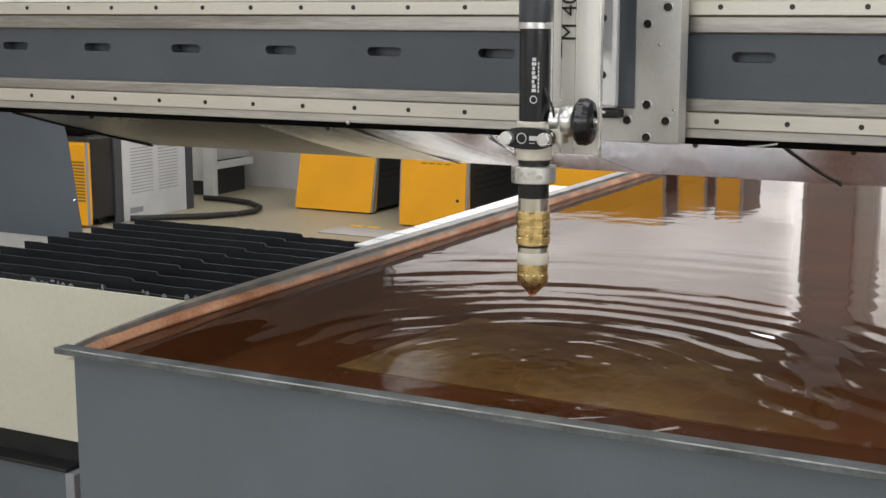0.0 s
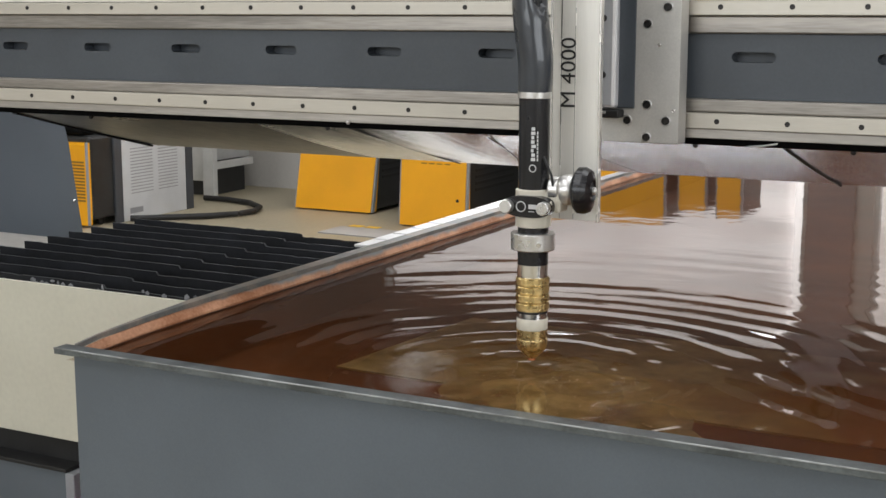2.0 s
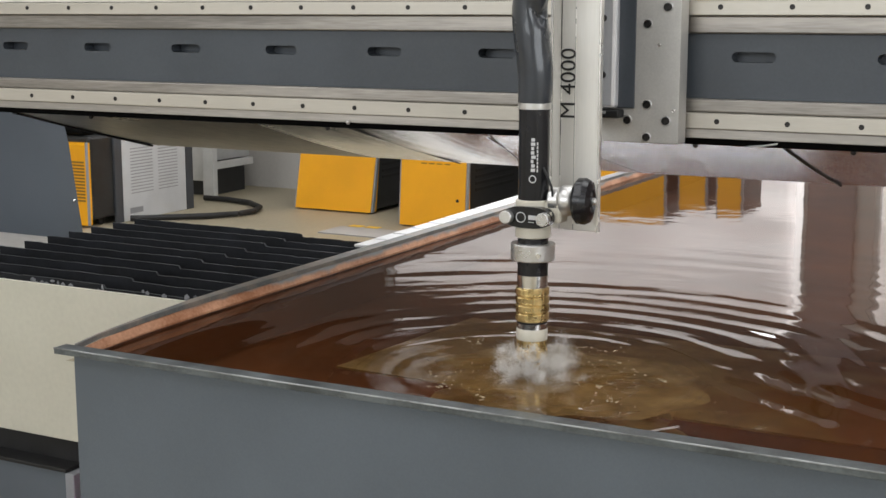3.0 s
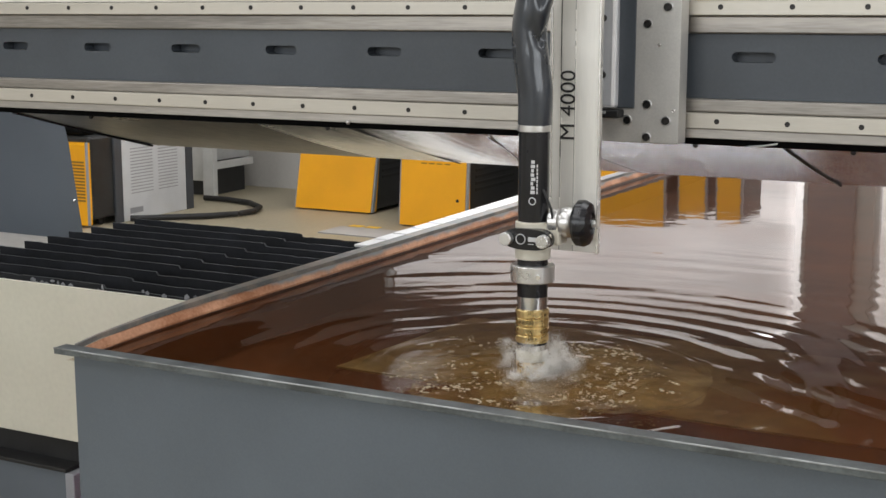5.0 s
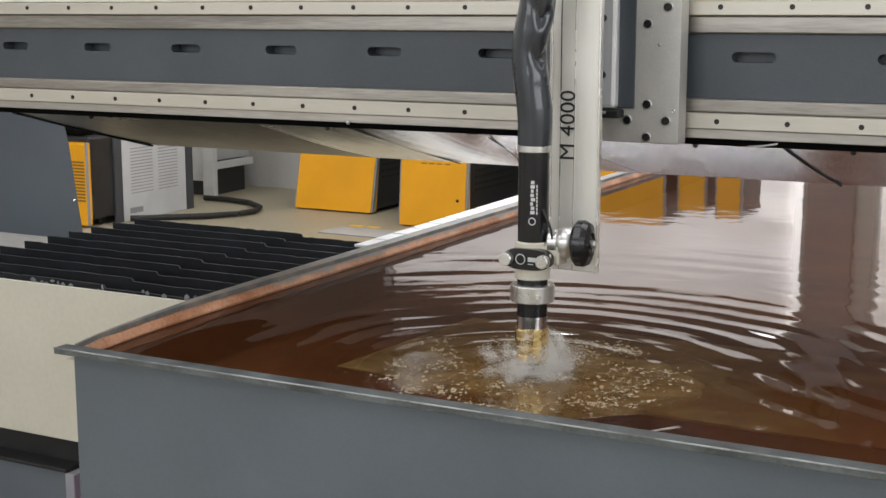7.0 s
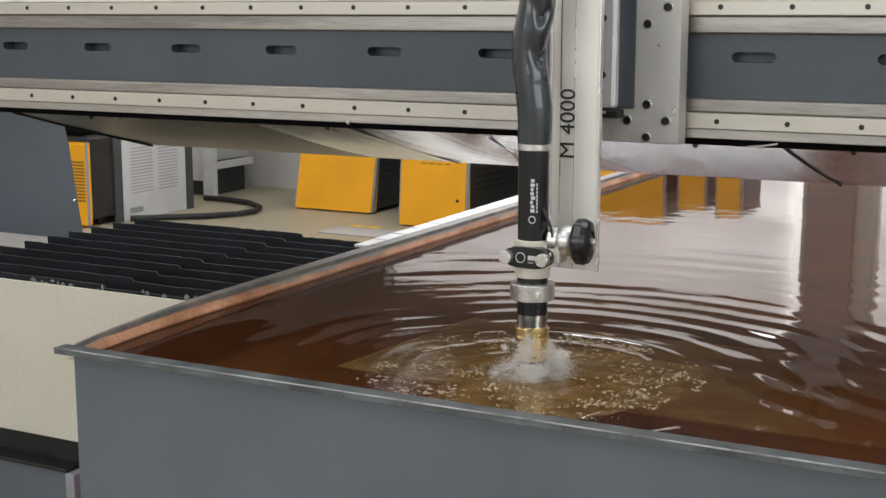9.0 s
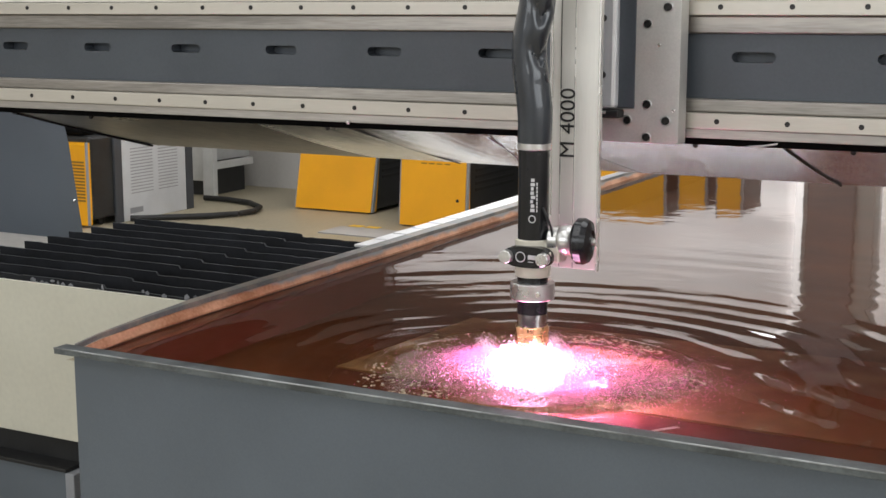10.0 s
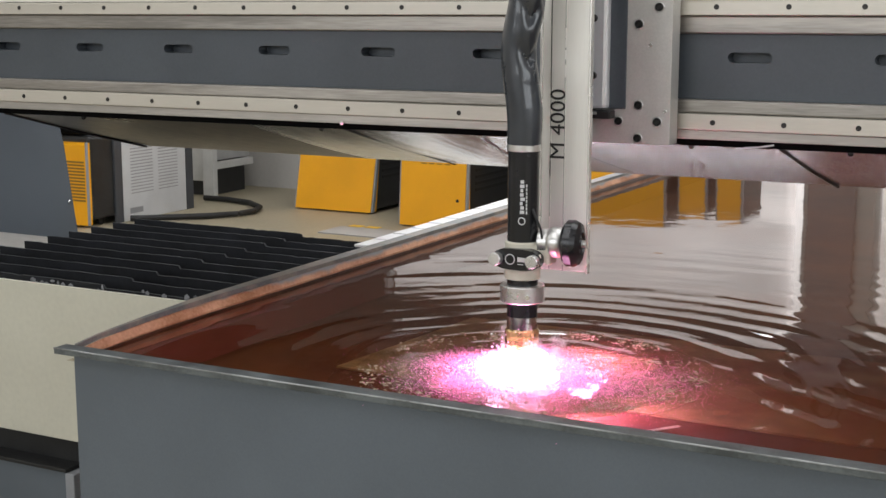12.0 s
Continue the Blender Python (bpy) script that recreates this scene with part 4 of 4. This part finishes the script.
def plume_mesh(name, mat, puffs, grains, spread, height, seed, size=0.00026):
    """Mist in billows: many fine grains gathered in rounded puffs that lean outwards as they rise."""
    rng = random.Random(seed)
    pts, tris = [], []
    lean, way = rng.uniform(0.1, 0.6), rng.uniform(0, 2 * math.pi)
    for p in range(puffs):
        u = rng.random()
        cz = height * u ** 1.5
        cx = rng.gauss(0, spread) * (1 - 0.5 * u) + lean * cz * math.cos(way)
        cy = rng.gauss(0, spread) * (1 - 0.5 * u) + lean * cz * math.sin(way)
        rad = rng.uniform(0.005, 0.012) * (1.15 - 0.6 * u)
        for _ in range(int(grains * (1.1 - 0.7 * u))):
            x, y, z = rng.gauss(cx, rad), rng.gauss(cy, rad), max(0, rng.gauss(cz, rad))
            q = size * rng.uniform(0.6, 1.5)
            n = len(pts)
            pts += [(x + q, y + q, z + q), (x - q, y - q, z + q), (x - q, y + q, z - q), (x + q, y - q, z - q)]
            tris += [(n, n + 2, n + 1), (n, n + 1, n + 3), (n, n + 3, n + 2), (n + 1, n + 2, n + 3)]
    me = bpy.data.meshes.new(name)
    me.from_pydata(pts, [], tris)
    me.materials.append(mat)
    me.shade_smooth()
    return me


plasma = thing("plasma_flame", "bright pink-white plasma glow under the nozzle", "plasma")
core = part("core", blob(0.052, 0.66, 2, 4, 0.5), PLASMA_CORE, plasma, "white-hot core", smooth=True)
# Emissive grains build up the soft halo round the core.
halo = tagged(new("glow_sheath", grain_mesh("glow_sheath", PLASMA_WHITE, 8000, 0.046, 0.02, 0.0008, 8)), "soft pink-white halo of glowing grains", kind="stuff")
halo.parent = plasma
lobes, veils = [], []
for k in range(8):
    lobe = tagged(new("lobe", grain_mesh("lobe", PLASMA_PINK, 7000, 0.026 + 0.012 * (k % 3), 0.010, 0.00036, 60 + k)), "pink halo of glowing grains", kind="stuff")
    lobe.parent = plasma
    lobes.append(lobe)
# Glowing grains stand in for plasma light scattered in the water.
for k in range(4):
    veil = tagged(new("pink_haze", grain_mesh("pink_haze", PLASMA_PINK, 8000, 0.075, 0.004, 0.00028, 90 + k, -0.002)), "sparse glowing grains for pink light scattered in water", kind="stuff")
    veil.parent = plasma
    veils.append(veil)
# Emitters added under the surface to light the water from below.
water_emitters = [part("water_emitter", blob(0.0105, 0.8, 31 + k, 2, 0.5), PLASMA_HOT, plasma, "hidden emitter lighting the water", smooth=True) for k in range(5)]


def droplets(count, spread, height, size, seed):
    """A burst of fine drops and froth."""
    rng = random.Random(seed)
    bm = bmesh.new()
    for _ in range(count):
        a, r = rng.uniform(0, 2 * math.pi), spread * abs(rng.gauss(0.45, 0.32))
        z = max(0, height * (1 - r / spread) * rng.random() ** 0.8)
        q = size * rng.uniform(0.4, 1.5)
        bmesh.ops.create_icosphere(bm, subdivisions=1, radius=1, matrix=Matrix.Translation((r * math.cos(a), r * math.sin(a), z)) @ Matrix.Diagonal((q, q, q * rng.uniform(0.7, 2.0), 1)))
    return bm


spray = thing("water_spray", "white froth and spray boiling round the nozzle", "spray")
tufts = []
for k in range(6):
    tufts.append(part("tuft", droplets(16, 0.055, 0.055, 0.0006, 40 + k), SPRAY, spray, "white spray", smooth=True))
    tagged(tufts[-1], kind="stuff")
    puff = tagged(new("mist", plume_mesh("mist", SPRAY, 20, 900, 0.025, 0.064, 80 + k)), "fine white mist", kind="stuff")
    puff.parent = tufts[-1]
clouds = []
cloud_rng = random.Random(3)
for k in range(5):
    bm = bmesh.new()
    rad = (0.12, 0.15, 0.18, 0.2)[k % 4]
    rim = []
    for j in range(40):
        a = 2 * math.pi * j / 40
        q = rad * (1 + 0.35 * noise.noise((1.6 * math.cos(a), 1.6 * math.sin(a), k * 2.3)))
        rim.append((q * math.cos(a), q * math.sin(a)))
    inner_ring = [bm.verts.new((0.7 * x, 0.7 * y, 0.001)) for x, y in rim]
    outer_ring = [bm.verts.new((x, y, -0.001)) for x, y in rim]
    for j in range(40):
        j2 = (j + 1) % 40
        bm.faces.new((inner_ring[j], outer_ring[j], outer_ring[j2], inner_ring[j2]))
    bm.faces.new(inner_ring)
    c = part("bubble_cloud", bm, CLOUD)
    tagged(c, "pale cloud of fine bubbles in the brown water", "bubbles", group="bubble clouds under the surface")
    pts, tris = [], []
    for _ in range(110):
        a, r = cloud_rng.uniform(0, 2 * math.pi), rad * 1.25 * cloud_rng.random() ** 0.6
        q = 0.0006 + 0.0010 * cloud_rng.random() ** 2
        cx, cy, cz = r * math.cos(a), r * math.sin(a), 0.0045 + 0.001 * cloud_rng.random()
        n = len(pts)
        pts += [(cx + q, cy, cz), (cx, cy + q, cz), (cx - q, cy, cz), (cx, cy - q, cz), (cx, cy, cz + q), (cx, cy, cz - q)]
        tris += [(n, n + 1, n + 4), (n + 1, n + 2, n + 4), (n + 2, n + 3, n + 4), (n + 3, n, n + 4),
                 (n + 1, n, n + 5), (n + 2, n + 1, n + 5), (n + 3, n + 2, n + 5), (n, n + 3, n + 5)]
    me = bpy.data.meshes.new("bubble_froth")
    me.from_pydata(pts, [], tris)
    me.materials.append(FOAM)
    me.shade_smooth()
    fine = new("bubble_froth", me)
    fine.parent = c
    tagged(fine, "fine pale froth", kind="stuff")
    a = cloud_rng.uniform(0, 2 * math.pi)
    r = cloud_rng.uniform(0.0, 0.15)
    clouds.append((c, TX + 0.06 + 1.5 * r * math.cos(a), TY + 0.8 * r * math.sin(a), rad, 0.8 + 0.7 * k))
foam_rng = random.Random(5)
foam = []
for k in range(125):
    bm = bmesh.new()
    # curdled froth: clumps of bubbles that wander and cling together
    for _ in range(foam_rng.randint(4, 9)):
        x, y, way = foam_rng.gauss(0, 0.016), foam_rng.gauss(0, 0.012), foam_rng.uniform(0, 2 * math.pi)
        for _ in range(foam_rng.randint(4, 16)):
            q = foam_rng.uniform(0.0004, 0.0010) * (2.3 if foam_rng.random() < 0.12 else 1.0)
            bmesh.ops.create_icosphere(bm, subdivisions=1, radius=1, matrix=Matrix.Translation((x, y, 0)) @ Matrix.Diagonal((q, q, q * 0.6, 1)))
            x, y = x + 1.1 * q * math.cos(way), y + 1.1 * q * math.sin(way)
            way += foam_rng.uniform(-2.2, 2.2)
    f = part("foam_patch", bm, FOAM, smooth=True)
    tagged(f, "patch of pale bubbles floating on the brown water", "foam", group="floating foam patches", kind="stuff")
    foam.append((f, foam_rng.uniform(0, 2 * math.pi), foam_rng.choice((0.1, 0.17, 0.22, 0.25, 0.26)) + foam_rng.uniform(-0.04, 0.03), foam_rng.uniform(2.2, 6.0)))


# ---- movement ----
LIFT = ((0, 248), (0.5, 285), (1, 326), (1.5, 354), (2, 368), (2.5, 377), (3, 387), (4, 406.5), (5, 426), (5.5, 436), (6, 446), (6.5, 455), (7, 462), (7.4, 464), (8.2, 461.5),
        (9, 459), (9.5, 458), (10, 458), (10.5, 459), (11, 459.2), (11.5, 458.8), (12, 458.4))


def drop(t):
    for (a, p), (b, q) in zip(LIFT, LIFT[1:]):
        if a <= t <= b:
            return -((p + (q - p) * (t - a) / (b - a)) - 248) * 0.000893
    return 0


TRAVEL = ((0, 0, 0), (10.5, 0, 0), (10.75, 0, -0.003), (11, 0, -0.007), (11.5, -0.0035, -0.015), (12, -0.007, -0.024))


def travel(t):
    for (a, x0, y0), (b, x1, y1) in zip(TRAVEL, TRAVEL[1:]):
        if a <= t <= b:
            u = (t - a) / (b - a)
            return x0 + (x1 - x0) * u, y0 + (y1 - y0) * u
    return 0, 0


def motions():
    times = sorted({a for a, _ in LIFT} | {a for a, _, _ in TRAVEL})
    walk(gantry, [(t, pose(0, travel(t)[1], 0)) for t in times])
    walk(carriage, [(t, pose(*travel(t), 0)) for t in times])
    walk(lifter, [(t, pose(*travel(t), drop(t))) for t in times])
    walk(whirl, [(k * 0.1, pose(TX, TY, ZW, 0, 0, 36 * k * 0.6)) for k in range(121)])
    walk(pool, [(k * 0.2, pose(TX, TY, ZW + 0.0006 * math.sin(k * 1.3), 0.12 * math.sin(k * 0.9), 0.12 * math.cos(k * 1.1))) for k in range(61)])
    burn = [9.05 + 0.1 * k for k in range(1, 30)] + [12.0]
    rows = [(0, pose(TX, TY, 0.6)), (9.0, pose(TX, TY, 0.6)), (9.1, pose(TX, TY, ZW))]
    rows += [(t, pose(TX + 0.012 + travel(t)[0], TY - 0.03 + travel(t)[1], ZW + 0.008)) for t in burn]
    walk(plasma, rows)
    rng = random.Random(9)
    turn = rng.uniform(0, 360)
    rows = [(0, pose(0, 0, 0, 0, 0, turn))]
    for t in burn:
        turn += rng.uniform(-70, 70)
        rows.append((t, pose(rng.uniform(-0.012, 0.012), rng.uniform(-0.012, 0.012), rng.uniform(0, 0.008), 0, 0, turn)))
    walk(core, rows)
    walk(halo, [(t, pose(m.translation.x, m.translation.y, 0, 0, 0, -0.6 * i * 25)) for i, (t, m) in enumerate(rows)])
    for k, lobe in enumerate(lobes):
        a, turn = 2 * math.pi * k / len(lobes), 0
        rows = [(0, pose(0, 0, 0))]
        for t in burn:
            turn += rng.uniform(-80, 80)
            r = rng.uniform(0.04, 0.12)
            a += rng.uniform(-0.3, 0.35)
            rows.append((t, pose(r * math.cos(a), 0.8 * r * math.sin(a), rng.uniform(-0.008, 0.012), 0, 0, turn)))
        walk(lobe, rows)
    for k, veil in enumerate(veils):
        rows, turn = [(0, pose(0, 0, 0))], 0
        for t in burn:
            turn += rng.uniform(-60, 60)
            rows.append((t, pose((-0.05, 0.08, 0.15, 0.04)[k] + rng.uniform(-0.01, 0.01), (0.03, 0.02, 0.06, 0.08)[k] + rng.uniform(-0.01, 0.01), -0.006, 0, 0, turn)))
        walk(veil, rows)
    for k, spot in enumerate(water_emitters):
        a = 2 * math.pi * k / len(water_emitters)
        rows = [(0, pose(0, 0, 0))]
        for t in burn:
            a += rng.uniform(-0.5, 0.5)
            r = rng.uniform(0.01, 0.07)
            rows.append((t, pose(0.03 + r * math.cos(a), 0.15 + r * math.sin(a), rng.uniform(-0.055, -0.04), 0, 0, rng.uniform(-40, 40))))
        walk(spot, rows)
    # spray rises from the pool as the gas jet grows
    level = ((0, -0.18), (0.25, -0.17), (0.5, -0.01), (1.2, 0.0), (1.45, -0.04), (1.7, -0.18), (2.4, -0.18), (2.65, -0.03), (3.0, -0.01), (4.5, -0.006), (6, 0.0), (7, 0.004), (8.8, 0.0), (9.2, 0.0), (12, 0.0))
    rows = [(t, pose(TX + travel(t)[0], TY + travel(t)[1], ZW + z)) for t, z in level]
    walk(spray, rows)
    for k, tuft in enumerate(tufts):
        a, turn = 2 * math.pi * k / len(tufts), 0
        rows = []
        for j in range(81):
            turn += rng.uniform(-60, 60)
            a += rng.uniform(-0.2, 0.2)
            r = rng.uniform(0.02, 0.055)
            rows.append((0.15 * j, pose(r * math.cos(a), r * math.sin(a), rng.uniform(-0.03, 0.006), 0, 0, turn)))
        walk(tuft, rows)
    for c, x, y, rad, start in clouds:
        lim = YF + 0.012 + rad * 1.3
        y = max(y, lim)
        rows = [(0, pose(x, y, ZW - 0.09)), (start, pose(x, y, ZW - 0.075)), (start + 0.8, pose(x, y, ZW - 0.005))]
        t, turn = start + 0.8, 0
        while t < 11.2:
            t += 0.8
            turn += 14
            rows.append((t, pose(x + 0.015 * math.sin(t + rad * 60), y + 0.010 * (1 + math.cos(t * 1.3 + rad * 40)), ZW - 0.005 + 0.0007 * math.sin(rad * 90), 0, 0, turn)))
        rows.append((max(12.0, t + 0.1), rows[-1][1]))
        walk(c, rows)
    for f, a, r, start in foam:
        rows = [(0, pose(TX + 0.7 * r * math.cos(a), TY + 0.7 * r * math.sin(a), ZW - 0.09)), (start, pose(TX + 0.75 * r * math.cos(a), TY + 0.75 * r * math.sin(a), ZW - 0.07))]
        rows.append((start + 0.4, pose(TX + 0.8 * r * math.cos(a), TY + 0.8 * r * math.sin(a), ZW + 0.0005)))
        t, rr, turn = start + 0.4, 0.8 * r, 0
        while t < 11.4:
            t += 0.6
            rr = min(0.27, rr + 0.006)
            a += rng.uniform(-0.06, 0.08)
            turn += rng.uniform(-20, 20)
            rows.append((t, pose(TX + rr * math.cos(a), TY + rr * math.sin(a), ZW + 0.0005 + rng.uniform(-0.0006, 0.0006), 0, 0, turn)))
        rows.append((12.0 if t < 12.0 else t + 0.1, pose(TX + rr * math.cos(a), TY + rr * math.sin(a), ZW + 0.0005, 0, 0, turn)))
        walk(f, rows)


motions()
